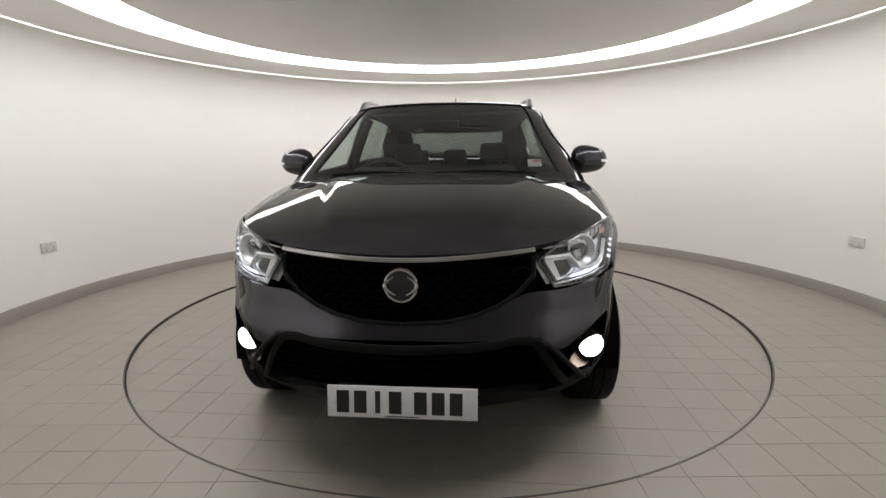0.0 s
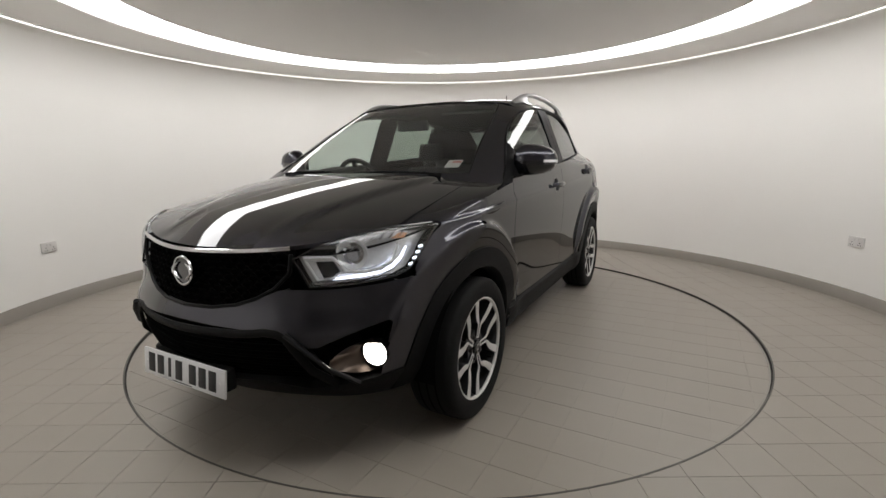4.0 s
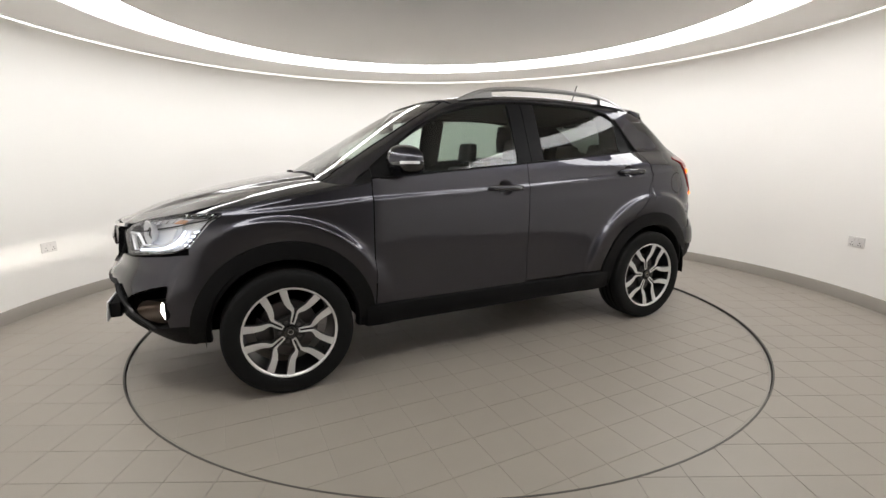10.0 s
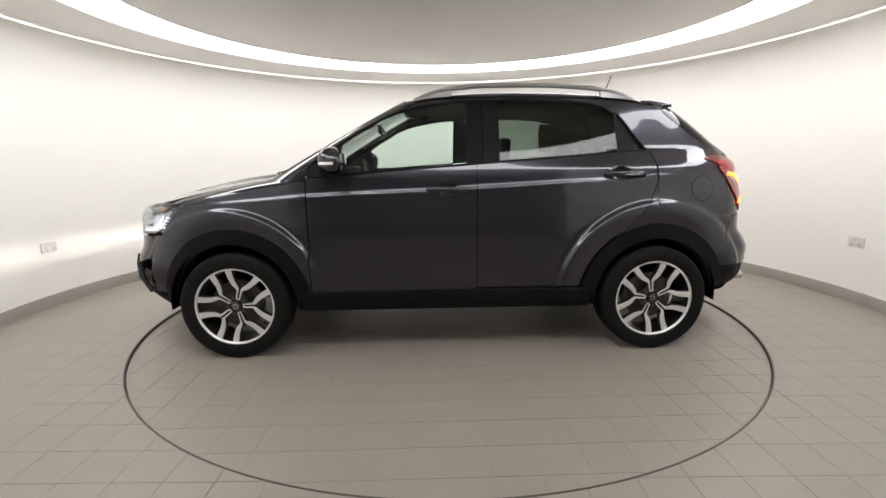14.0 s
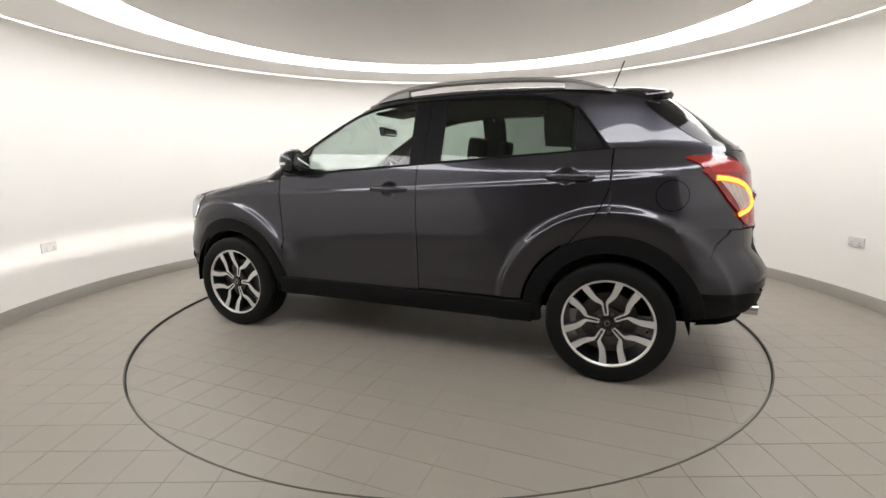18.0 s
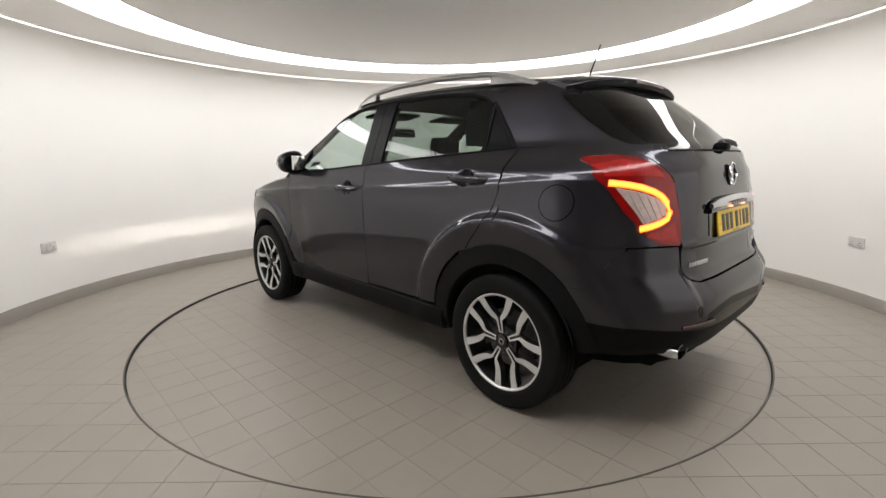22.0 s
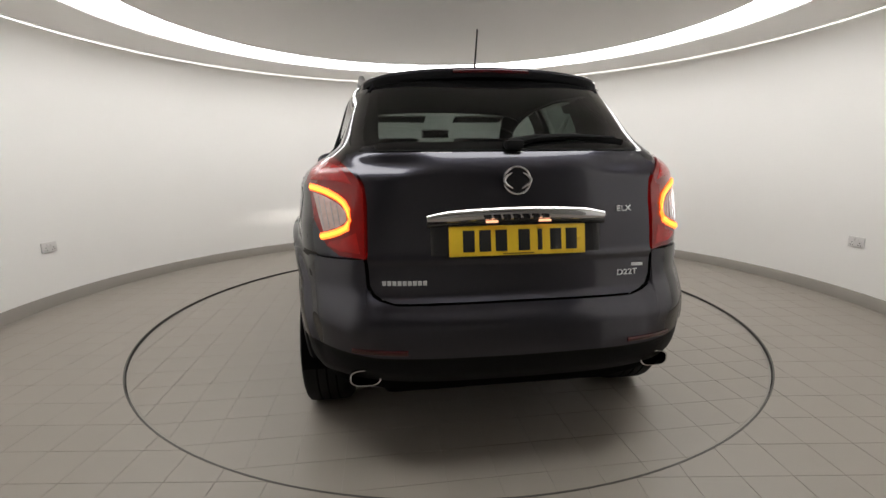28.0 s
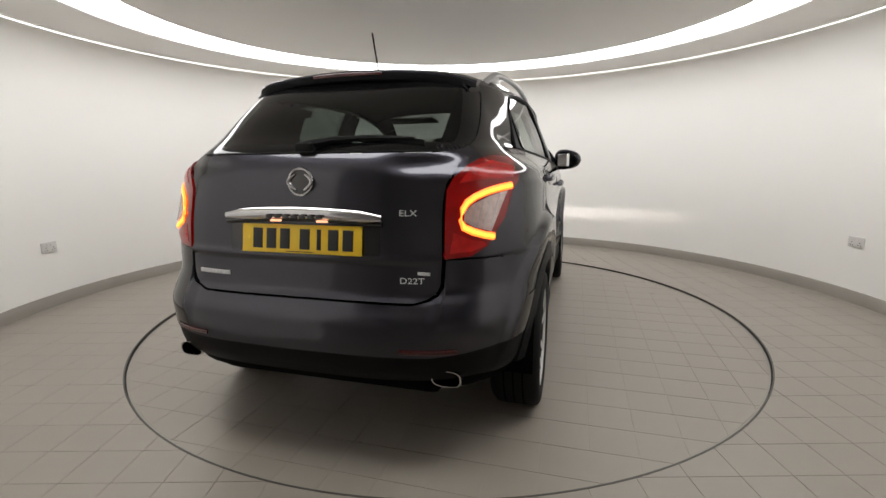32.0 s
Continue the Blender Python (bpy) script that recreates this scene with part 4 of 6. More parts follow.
WIN_TOP = spline([-1.15, -1.08, -1.02, -0.87, -0.60, -0.31, -0.05, 0.15, 0.30, 0.46, 0.63, 0.75, 0.86, 0.96], [1.42, 1.485, 1.524, 1.556, 1.570, 1.570, 1.560, 1.533, 1.495, 1.424, 1.320, 1.235, 1.155, 1.085])
for s in (1, -1):
    sheet = []
    for k in range(73):
        v = k / 72
        r = []
        for x in steps(F_FRONT - G, 0.08, 20) + steps(0.072, -0.088, 18) + steps(-0.096, F_REAR + G, 5):
            lo, hi = 0.405, BELT(x) - 0.004
            r.append(door_pt(x, lo + (hi - lo) * v))
        sheet.append(r)
    fd = part("front_door", sided(flanged(sheet, 0.016, (0, 1, 0)), s), M_PAINT, car)
    handle(fd, -0.007, 1.030, s)
    sheet = []
    for k in range(81):
        z = 0.415 + (1.195 - 0.415) * k / 80
        r = []
        xe = door_rear(z) + G
        for x in [F_REAR - G + (xe - F_REAR + G) * k_ for k_ in steps(0, 0.72, 20) + steps(0.735, 1.0, 22)]:
            zz = z
            if k == 80:
                zz = BELT(x) - 0.004
            elif k > 68:
                zz = z + (BELT(x) - 0.004 - 1.195) * (k - 68) / 12
            r.append(door_pt(x, zz))
        sheet.append(r)
    rd = part("rear_door", sided(flanged(sheet, 0.016, (0, 1, 0)), s), M_PAINT, car)
    handle(rd, -1.093, 1.110, s)
    # sill
    sheet = [[Vector((x, side_low(x, max(z, 0.42)) + o, z)) for x in steps(0.905, -0.905, 30)] for z, o in ((0.27, -0.06), (0.275, -0.012), (0.30, 0.004), (0.36, 0.012), (0.395, 0.012), (0.402, 0.004), (0.404, -0.02))]
    part("sill", sided(flanged(sheet, 0.0, (0, 1, 0)), s), M_PLASTIC, car, "black plastic sill cladding")

    # window glass and frames
    part("front_window", sided(flanged([[front_flat(x, z) for z in steps(BELT(x) + 0.004, WIN_TOP(x) - 0.004, 10)] for x in steps(0.645, -0.135, 18)], 0.0, (0, 1, 0)), s), M_TINT, fd, "lightly green-tinted door glass")
    part("rear_window", sided(flanged([[flat_pt(x, z) for z in steps(BELT(x) + 0.004, WIN_TOP(x) - 0.004, 10)] for x in steps(-0.325, -1.085, 18)], 0.0, (0, 1, 0)), s), M_PRIVACY, rd, "dark privacy glass")
    qx = lambda z: float(np.interp(z, [1.25, 1.46, 1.51], [-1.286, -1.128, -1.085]))
    sheet = [[up_pt(x, z, -0.008) for x in steps(-1.100, qx(z), 6)] for z in steps(1.255, 1.492, 10)]
    part("corner_trim", sided(flanged(sheet, 0.0, (0, 1, 0)), s), M_PILLAR, rd, "satin black corner trim")
    # pillars between the panes
    sheet = [[up_pt(x, z, -0.001) for x in steps(-0.128, -0.228, 4)] for z in steps(1.176, 1.566, 12)]
    part("door_pillar", sided(flanged(sheet, 0.012, (0, 1, 0)), s), M_PILLAR, fd, "satin black pillar trim")
    sheet = [[up_pt(x, z, -0.001) for x in steps(-0.233, -0.332, 4)] for z in steps(1.183, 1.568, 12)]
    part("door_pillar", sided(flanged(sheet, 0.012, (0, 1, 0)), s), M_PILLAR, rd, "satin black pillar trim")
    sheet = [[up_pt(x, z, -0.001) for x in steps(-1.083, -1.103, 2)] for z in steps(1.244, 1.502, 8)]
    part("window_divider", sided(flanged(sheet, 0.01, (0, 1, 0)), s), M_PILLAR, rd)
    # mirror sail
    sheet = [[up_pt(x, z, -0.002) for z in steps(BELT(x) + 0.003, WIN_TOP(x) + 0.002, 8)] for x in steps(0.842, 0.640, 10)]
    part("mirror_sail", sided(flanged(sheet, 0.012, (0, 1, 0)), s), M_PLASTIC, fd)
    sheet = [[Vector((x, min(side_low(x, z), side_up(x, z)) + 0.004, z)) for z in steps(1.072 + (0.975 - x) * 0.16, max(WIN_TOP(x), 1.080 + (0.975 - x) * 0.16), 6)] for x in steps(0.972, 0.848, 8)]
    part("quarter_trim", sided(flanged(sheet, 0.008, (0, 1, 0)), s), M_PLASTIC, car, "black triangular trim at the foot of the pillar")
    # seals round the windows
    for x0, x1, dr in ((0.80, -0.19, fd), (-0.195, -1.285, rd)):
        part("belt_seal", sided(tube_bm([up_pt(x, BELT(x) - 0.001, 0.000) for x in steps(x0, x1, 16)], 0.007, 6, flat=(0.8, 1.0)), s), M_PLASTIC, dr)
    part("window_seal", sided(tube_bm([up_pt(x, WIN_TOP(x) + 0.002, -0.002) for x in steps(0.84, -0.19, 28)], 0.008, 6), s), M_PLASTIC, fd)
    part("window_seal", sided(tube_bm([up_pt(x, WIN_TOP(x) + 0.002, -0.002) for x in steps(-0.195, -1.075, 20)] + [up_pt(qx(z), z, -0.002) for z in (1.492, 1.44, 1.35, 1.262)], 0.009, 6), s), M_PLASTIC, rd)

    # wheel arch cladding
    for ax, a0, a1 in ((AXLE, -6, 187), (-AXLE, -7, 174)):
        sheet = []
        for r_, o in ((0.372, -0.045), (0.376, 0.006), (0.382, 0.016), (0.44, 0.012), (ARCH_R + 0.005, 0.006), (ARCH_R + 0.008, -0.012)):
            rw = []
            for a in steps(a0, a1, 44):
                x, z = ax + r_ * math.cos(radians(a)), HUB_Z + r_ * math.sin(radians(a))
                rw.append(Vector((x, side_low(x, max(z, 0.30)) + o, z)))
            sheet.append(rw)
        part("arch_cladding", sided(flanged(sheet, 0.0, (0, 1, 0)), s), M_PLASTIC, car, "black plastic wheel arch cladding")
        sheet = [[Vector((ax + 0.40 * math.cos(radians(a)), y, HUB_Z + 0.40 * math.sin(radians(a)))) for a in steps(-5, 185, 30)] for y in (0.50, 0.70, 0.83, 0.868)]
        part("arch_liner", sided(flanged(sheet, 0.0, (0, 0, -1)), s), M_SHELL, car)
        part("arch_inner_wall", sided(box_bm(ax - 0.46, ax + 0.46, 0.46, 0.50, 0.27, 0.86), s), M_SHELL, car)

    # rear quarter panel with pillar
    sheet = []
    for x in steps(-1.06, -1.310, 50) + steps(-1.320, -1.62, 15):
        hi = float(np.interp(-x, [1.06, 1.10, 1.150, 1.198, 1.262, 1.298, 1.304, 1.62], [0.745, 0.755, 0.82, 0.87, 0.96, 1.06, 1.258, 1.262]))
        lo = max(arch_top(x, -AXLE), 0.66)
        hi = max(hi, lo + 0.004)
        sheet.append([low_pt(x - G, z) for z in steps(lo, hi - (G if hi < 1.25 else 0.0), 40)])
    a = flanged(sheet, 0.012, (0, 1, 0))
    def ph_x(x, z):
        n, m = TAIL_N(z), TAIL_M(z)
        c = min(1, max(0, (m - x) / (TAIL(z) + m)))
        return math.acos(c ** (n / 2))
    sheet = []
    for z in steps(0.66, 1.262, 60):
        p0, p1 = ph_x(-1.62, z), phi_y(0.585, z, TAIL_N(z))
        if z < 0.845:
            yb = 0.755 + (0.845 - z) / 0.185 * 0.06
            p1 = max(phi_y(yb, z, TAIL_N(z)), 0)
        sheet.append([tail_pt(p0 + (p1 - p0) * i / 16, z) for i in range(17)])
    b = flanged(sheet, 0.012, (-1, 1, 0))
    sheet = []
    GL = line([1.236, 1.240, 1.250, 1.265, 1.30, 1.36, 1.41, 1.48, 1.51, 1.55, 1.575, 1.60], [0.545, 0.570, 0.597, 0.611, 0.617, 0.611, 0.602, 0.586, 0.574, 0.55, 0.49, 0.36])
    for z in steps(1.262, 1.548, 18):
        p0, p1 = ph_x(qx(z) - 0.006, z), phi_y((GL(z) + 0.003) / taper(-1.6, z), z, TAIL_N(z))
        sheet.append([tail_pt(p0 + (p1 - p0) * i / 20, z) for i in range(21)])
    c = flanged(sheet, 0.012, (-1, 1, 0))
    qp = part("rear_quarter_panel", sided(merge(a, b, c), s), M_PAINT, car)
    if s > 0:
        fx, fz = -1.596, 1.020
        disc = lambda r0, r1, n_, o: [[low_pt(fx + r * math.cos(a), fz + r * math.sin(a), o) for a in steps(0, 2 * math.pi, 48)] for r in steps(r0, r1, n_)]
        part("fuel_flap", flanged(disc(0.002, 0.0745, 8, 0.0022), 0.006, (0, 1, 0)), M_PAINT, qp)
        part("flap_joint", flanged(disc(0.0745, 0.0785, 1, 0.0010), 0.0, (0, 1, 0)), M_SHELL, qp)
    # roof side rail and windscreen pillar
    sheet = [[up_pt(x, z) for z in steps(WIN_TOP(x) + 0.008, ROOF_E(x), 6)] for x in steps(0.232, -1.10, 36)]
    a = flanged(sheet, 0.010, (0, 1, 0.3))
    sheet = []
    for k in range(27):
        z = 1.06 + (1.4885 - 1.06) * k / 26
        xw = float(np.interp(z, [1.05, 1.118, 1.165, 1.235, 1.372, 1.478, 1.505, 1.535], [0.965, 0.925, 0.85, 0.757, 0.55, 0.345, 0.280, 0.19]))
        mm = SCREEN(z) - DEPTH
        pw = math.acos(min(1, max(0, (max(xw, 0.43) - mm) / DEPTH)) ** 2.0)
        pg = phi_y(GLASS_EDGE(z) * W(z), z, 4.0)
        sheet.append([screen_pt(pg + (pw - pg) * i / 8, z) for i in range(9)])
    b = flanged(sheet, 0.012, (1, 1, 0.3))
    zs = steps(1.40, 1.62, 22)
    edge = line([-screen_pt(phi_y(GLASS_EDGE(z) * W(z), z, 4.0), z).x for z in zs], zs)
    c = flanged([[up_pt(x, z) for z in steps(WIN_TOP(x) + 0.008, edge(-x), 14)] for x in steps(0.43, 0.232, 14)], 0.010, (0.3, 1, 0.3))
    part("side_frame", sided(merge(a, b, c), s), M_PAINT, car)

def screen_foot(y):
    """Height at which the windscreen meets the bonnet."""
    z = 1.112
    for _ in range(6):
        p = screen_pt(math.copysign(phi_y(y, z, 4.0), y) if y else 0.0, z)
        z = min(1.112, hood_z(max(p.x, 0.80), p.y) - 0.006)
    return z


def corner_rise(y):
    """The wing climbs over the glass at the screen's lower corners."""
    return 0.042 * ramp(abs(y), 0.46, 0.66)


# lower cowl between bonnet and windscreen
sheet = []
for y in steps(-0.74, 0.74, 30):
    zf = screen_foot(y)
    p1 = screen_pt(math.copysign(phi_y(y, zf, 4.0), y), zf)
    sheet.append([Vector((1.20 - 0.22 * (abs(y) / 0.74) ** 2.5, y, hood_z(1.16 - 0.2 * (abs(y) / 0.74) ** 2.5, y) - 0.028)), p1 + Vector((0.0, 0, -0.004)), p1 + Vector((-0.03, 0, 0.004))])
cowl = part("cowl", flanged(sheet, 0.0, (0, 0, 1)), M_PLASTIC, car, "black plastic cowl under the windscreen")
for y0, y1 in ((0.56, -0.02), (-0.08, -0.56)):
    path = [screen_pt(math.copysign(phi_y(y, z, 4.0), y), z, 0.012) for y, z in [(y, screen_foot(y) + 0.013 + 0.010 * math.sin(math.pi * i / 12)) for i, y in enumerate(steps(y0, y1, 12))]]
    part("wiper", tube_bm(path, 0.008, 6, flat=(0.7, 1.3)), M_PLASTIC, cowl)

for s in (1, -1):
    sheet = []
    for y in steps(0.46, 0.71, 16):
        zf = screen_foot(y)
        sheet.append([screen_pt(s * phi_y(y, z, 4.0), z, 0.003) for z in steps(zf - 0.03, zf + corner_rise(y) + 0.002, 6)])
    part("screen_corner", flanged(sheet, 0.0, (1, 0, 0.6)), M_PAINT, car, "painted panel between wing and windscreen")

# windscreen
sheet = []
for k in range(33):
    s = -1 + 2 * k / 32
    r = []
    z_top = 1.58
    for _ in range(12):
        p = screen_pt(math.copysign(phi_y(s * GLASS_EDGE(z_top) * W(z_top), z_top, 4.0), s), z_top)
        z_top = 0.5 * z_top + 0.5 * (roof_z(p.x, p.y) - 0.002)
    for z in steps(screen_foot(s * 0.805 * W(1.10)) + corner_rise(s * 0.695), z_top, 20):
        r.append(screen_pt(math.copysign(phi_y(s * GLASS_EDGE(z) * W(z), z, 4.0), s) if s else 0.0, z, -0.004))
    sheet.append(r)
screen = part("windscreen", flanged(sheet, 0.0, (1, 0, 0.6)), M_SCREEN, car, "raked windscreen of clear glass")
top_edge = [r[-1].copy() for r in sheet]
part("windscreen_border", tube_bm([p + Vector((0.004, 0, 0.002)) for p in top_edge], 0.006, 6), M_GLOSS, screen)
for i in (0, -1):
    part("windscreen_border", tube_bm([p + Vector((0.003, 0, 0.0)) for p in sheet[i]], 0.006, 6), M_PLASTIC, screen)

# roof
sheet = []
for k in range(33):
    s = -1 + 2 * k / 32
    x0 = top_edge[k].x - 0.008
    row = []
    for x in steps(x0, -1.52, 40):
        y = s * side_up(x, ROOF_E(x))
        row.append(Vector((x, y, roof_z(x, y))))
    sheet.append(row)
part("roof", flanged(sheet, 0.012, (0, 0, 1)), M_PAINT, car)
sheet = [[Vector((x, s_ * side_up(x, ROOF_E(x)) * 0.97, roof_z(x, s_ * side_up(x, ROOF_E(x)) * 0.97) - 0.035)) for x in steps(0.18, -1.50, 16)] for s_ in steps(-1, 1, 16)]
part("headliner", flanged(sheet, 0.0, (0, 0, -1)), M_LINER, car, "dark grey cloth headliner")

# tailgate: lower panel, glass, spoiler
tg_rows = []
TG = line([0.686, 0.70, 0.72, 0.75, 0.85, 1.05, 1.12, 1.18, 1.21, 1.233], [0.455, 0.505, 0.535, 0.552, 0.556, 0.552, 0.560, 0.598, 0.622, 0.635])
for z in steps(0.688, 0.72, 5) + steps(0.735, 1.233, 48):
    tg_rows.append([tail_y(y, z, 0.003 + (0.010 * math.exp(-((z - 0.845) / 0.012) ** 2))) for y in steps(-TG(z) + G, TG(z) - G, 48)])
tailgate = part("tailgate", flanged(tg_rows, 0.018, (-1, 0, 0)), M_PAINT, car)
INNER = lambda z: GL(z) - 0.055
sheet = [[tail_y(INNER(z) * u_, z) for u_ in steps(-1, 1, 40)] for z in steps(1.272, 1.512, 18)]
bg = part("rear_window", flanged(sheet, 0.0, (-1, 0, 0.5)), M_BACKGLASS, car, "dark privacy glass in the tailgate")
for sg in (1, -1):
    frit = [[tail_y(sg * (INNER(z) + (GL(z) - INNER(z)) * k / 8), z) for k in range(9)] for z in steps(1.272, 1.512, 18)]
    part("glass_border", flanged(frit, 0.0, (-1, sg * 0.5, 0.3)), M_FRIT, bg)
for z0_, z1_ in ((1.238, 1.272), (1.512, 1.60)):
    frit = [[tail_y(GL(z) * math.sin(a) / math.sin(1.35), z) for a in steps(-1.35, 1.35, 44)] for z in steps(z0_, z1_, 6)]
    part("glass_border", flanged(frit, 0.0, (-1, 0, 0.5)), M_FRIT, bg)
part("window_seal", tube_bm([tail_y(y, 1.2385, -0.004) for y in steps(-0.575, 0.575, 24)], 0.0045, 6), M_PLASTIC, bg)
# spoiler
sheet = []
for k in range(41):
    s = -1 + 2 * k / 40
    y = s * 0.562
    a_ = abs(s)
    x0, x1 = -1.335, -1.606 + 0.045 * s * s + 0.045 * a_ ** 6 + 0.07 * a_ ** 16
    zr, zt = roof_z(-1.335, y), 1.606 - 0.040 * s * s - 0.008 * a_ ** 8
    prof = [(x0, zr - 0.012), (x0 - 0.002, zr + 0.002)]
    prof += [(x0 + (x1 + 0.014 - x0) * t, zr + 0.003 + (zt - zr - 0.003) * t + 0.006 * math.sin(math.pi * t)) for t in (0.25, 0.5, 0.75, 1.0)]
    prof += [(x1 + 0.004, zt - 0.004), (x1, zt - 0.012), (x1 + 0.001, zt - 0.030), (x1 + 0.007, zt - 0.042), (x1 + 0.030, zt - 0.050), (x1 + 0.060, zt - 0.048), (max(x1 + 0.11, -1.46), zt - 0.040)]
    sheet.append([Vector((u_, y, v_)) for u_, v_ in prof])
spoiler = part("spoiler", flanged([r[:8] for r in sheet], 0.0, (-0.2, 0, 1)), M_PAINT, car)
part("spoiler_lip", flanged([r[7:] for r in sheet], 0.0, (-1, 0, -0.6)), M_PLASTIC, spoiler, "black underside of the spoiler")
for i in (0, -1):
    bm = bmesh.new()
    bm.faces.new([bm.verts.new(p) for p in sheet[i]])
    part("spoiler_end", bm, M_PAINT, spoiler)
under = [[Vector((-1.36 - 0.16 * k / 4, s_ * 0.55, roof_z(-1.36, s_ * 0.55) - 0.020 - 0.030 * k / 4)) for k in range(5)] for s_ in steps(-1, 1, 20)]
part("spoiler_lining", flanged(under, 0.0, (-0.3, 0, -1)), M_SHELL, spoiler)
path = [Vector((-1.6065 + 0.045 * (y / 0.562) ** 2, y, 1.606 - 0.040 * (y / 0.562) ** 2 - 0.017)) for y in steps(-0.17, 0.17, 10)]
part("brake_light", tube_bm(path, 0.0085, 6, flat=(0.6, 1.0)), M_REDDARK, spoiler, "unlit red high brake light")
# rear wiper
arm = part("rear_wiper", tube_bm([tail_y(y, z, 0.022) for y, z in ((0.02, 1.262), (-0.10, 1.285), (-0.25, 1.292), (-0.42, 1.285))], 0.010, 8, radii=[0.02, 0.014, 0.010, 0.007]), M_PLASTIC, car)
part("wiper_blade", tube_bm([tail_y(y, z, 0.012) for y, z in ((-0.06, 1.280), (-0.20, 1.288), (-0.35, 1.284), (-0.46, 1.270))], 0.008, 6, flat=(0.6, 1.4)), M_PLASTIC, arm)
part("wiper_hub", placed(box_bm(-0.03, 0.03, -0.035, 0.035, -0.018, 0.018, 0.012), Matrix.Translation(tail_y(0.0, 1.258, 0.018))), M_PLASTIC, arm)

# number plates: characters as plain bars
def plate(parent, name, x, z, tilt, mat, facing):
    m = Matrix.Translation((x, 0, z)) @ Matrix.Rotation(tilt, 4, "Y")
    p = part(name, placed(box_bm(-0.004, 0.004, -0.26, 0.26, -0.0555, 0.0555, 0.002), m), mat, parent)
    xs = [-0.205 + 0.061 * i for i in range(4)] + [0.065 + 0.061 * i for i in range(3)]
    for i, y in enumerate(xs):
        w_ = 0.009 if i == 2 else 0.022
        part("character_bar", placed(box_bm(-0.001, 0.001, y - w_, y + w_, -0.0395, 0.0395, 0.0008), m @ Matrix.Translation((facing * 0.0045, 0, 0))), M_INK, p)
    for y in (-0.236, 0.232):
        part("screw_cap", placed(lathe_y([(0.001, -0.003), (0.006, -0.002), (0.006, 0.003), (0.001, 0.003)], 12), m @ Matrix.Translation((facing * 0.0045, y, 0)) @ Matrix.Rotation(math.pi / 2, 4, "Z")), mat, p)
    part("maker_bar", placed(box_bm(-0.001, 0.001, -0.06, 0.06, -0.0505, -0.0475), m @ Matrix.Translation((facing * 0.0042, 0, 0))), M_INK, p)
    return p


plate(car, "number_plate", 2.226, 0.388, radians(-6), M_PLATE_W, 1)
part("plate_holder", box_bm(2.165, 2.220, -0.24, 0.24, 0.345, 0.430, 0.006), M_PLASTIC, lip)
plate(car, "number_plate", -2.058, 0.911, radians(9), M_PLATE_Y, -1)

# tailgate garnish, badges and emblem
part("plate_recess", flanged([[tail_y(y, z, 0.0055) for y in steps(-0.325, 0.325, 14)] for z in steps(0.853, 0.985, 4)], 0.003, (-1, 0, 0)), M_GLOSS, tailgate)
path = [tail_y(y, 1.012 - 0.10 * (y / 0.33) ** 2 * 0.16, 0.020) for y in steps(-0.335, 0.335, 24)]
garnish = part("garnish", tube_bm(path, 0.021, 10, flat=(0.8, 1.1), radii=[0.021 * (0.55 + 0.45 * min(1, (12 - abs(i - 12)) / 3)) for i in range(25)]), M_CHROME, car, "chrome bar above the number plate")
part("garnish_underside", tube_bm([p + Vector((0.006, 0, -0.022)) for p in path], 0.012, 8), M_GLOSS, garnish)
for i in range(7):
    y = 0.118 - i * 0.036
    part("badge_bar", placed(box_bm(-0.002, 0.002, -0.013, 0.013, -0.007, 0.007, 0.001), Matrix.Translation(tail_y(y, 1.000, 0.041))), M_GLOSS, garnish)
for y in (0.10, -0.10):
    part("plate_lamp", placed(box_bm(-0.008, 0.008, -0.022, 0.022, -0.004, 0.004, 0.002), Matrix.Translation(tail_y(y, 0.982, 0.022))), M_PLATELAMP, garnish, "small warm plate lamp")
emblem(car, tail_y(0.0, 1.128, 0.012), (-1, 0, 0.1), (0.1, 0, 1), 0.050)


def lettering(text, y, z, height, parent):
    cu = bpy.data.curves.new("lettering", "FONT")
    cu.body, cu.size, cu.extrude = text, height / 0.7, 0.0015
    ob = bpy.data.objects.new("lettering", cu)
    scene.collection.objects.link(ob)
    dg = bpy.context.evaluated_depsgraph_get()
    me = bpy.data.meshes.new_from_object(ob.evaluated_get(dg))
    bpy.data.objects.remove(ob)
    bpy.data.curves.remove(cu)
    for v in me.vertices:
        v.co = tail_y(y - v.co.x * 1.25, z + v.co.y, 0.006 + v.co.z)
    me.materials.clear()
    me.materials.append(M_BADGE)
    t = new("badge_lettering", me)
    t.parent = parent
    t["label"] = "chrome badge lettering"


lettering("ELX", -0.395, 1.005, 0.022, tailgate)
lettering("D22T", -0.40, 0.757, 0.022, tailgate)
part("badge_bar", placed(box_bm(-0.002, 0.002, -0.024, 0.024, -0.006, 0.006, 0.001), Matrix.Translation(tail_y(-0.490, 0.795, 0.006))), M_BADGE, tailgate)
for i in range(9):
    part("badge_bar", placed(box_bm(-0.002, 0.002, -0.0072, 0.0072, -0.0085, 0.0085, 0.001), Matrix.Translation(tail_y(0.497 - i * 0.0185, 0.760, 0.006))), M_BADGE, tailgate)

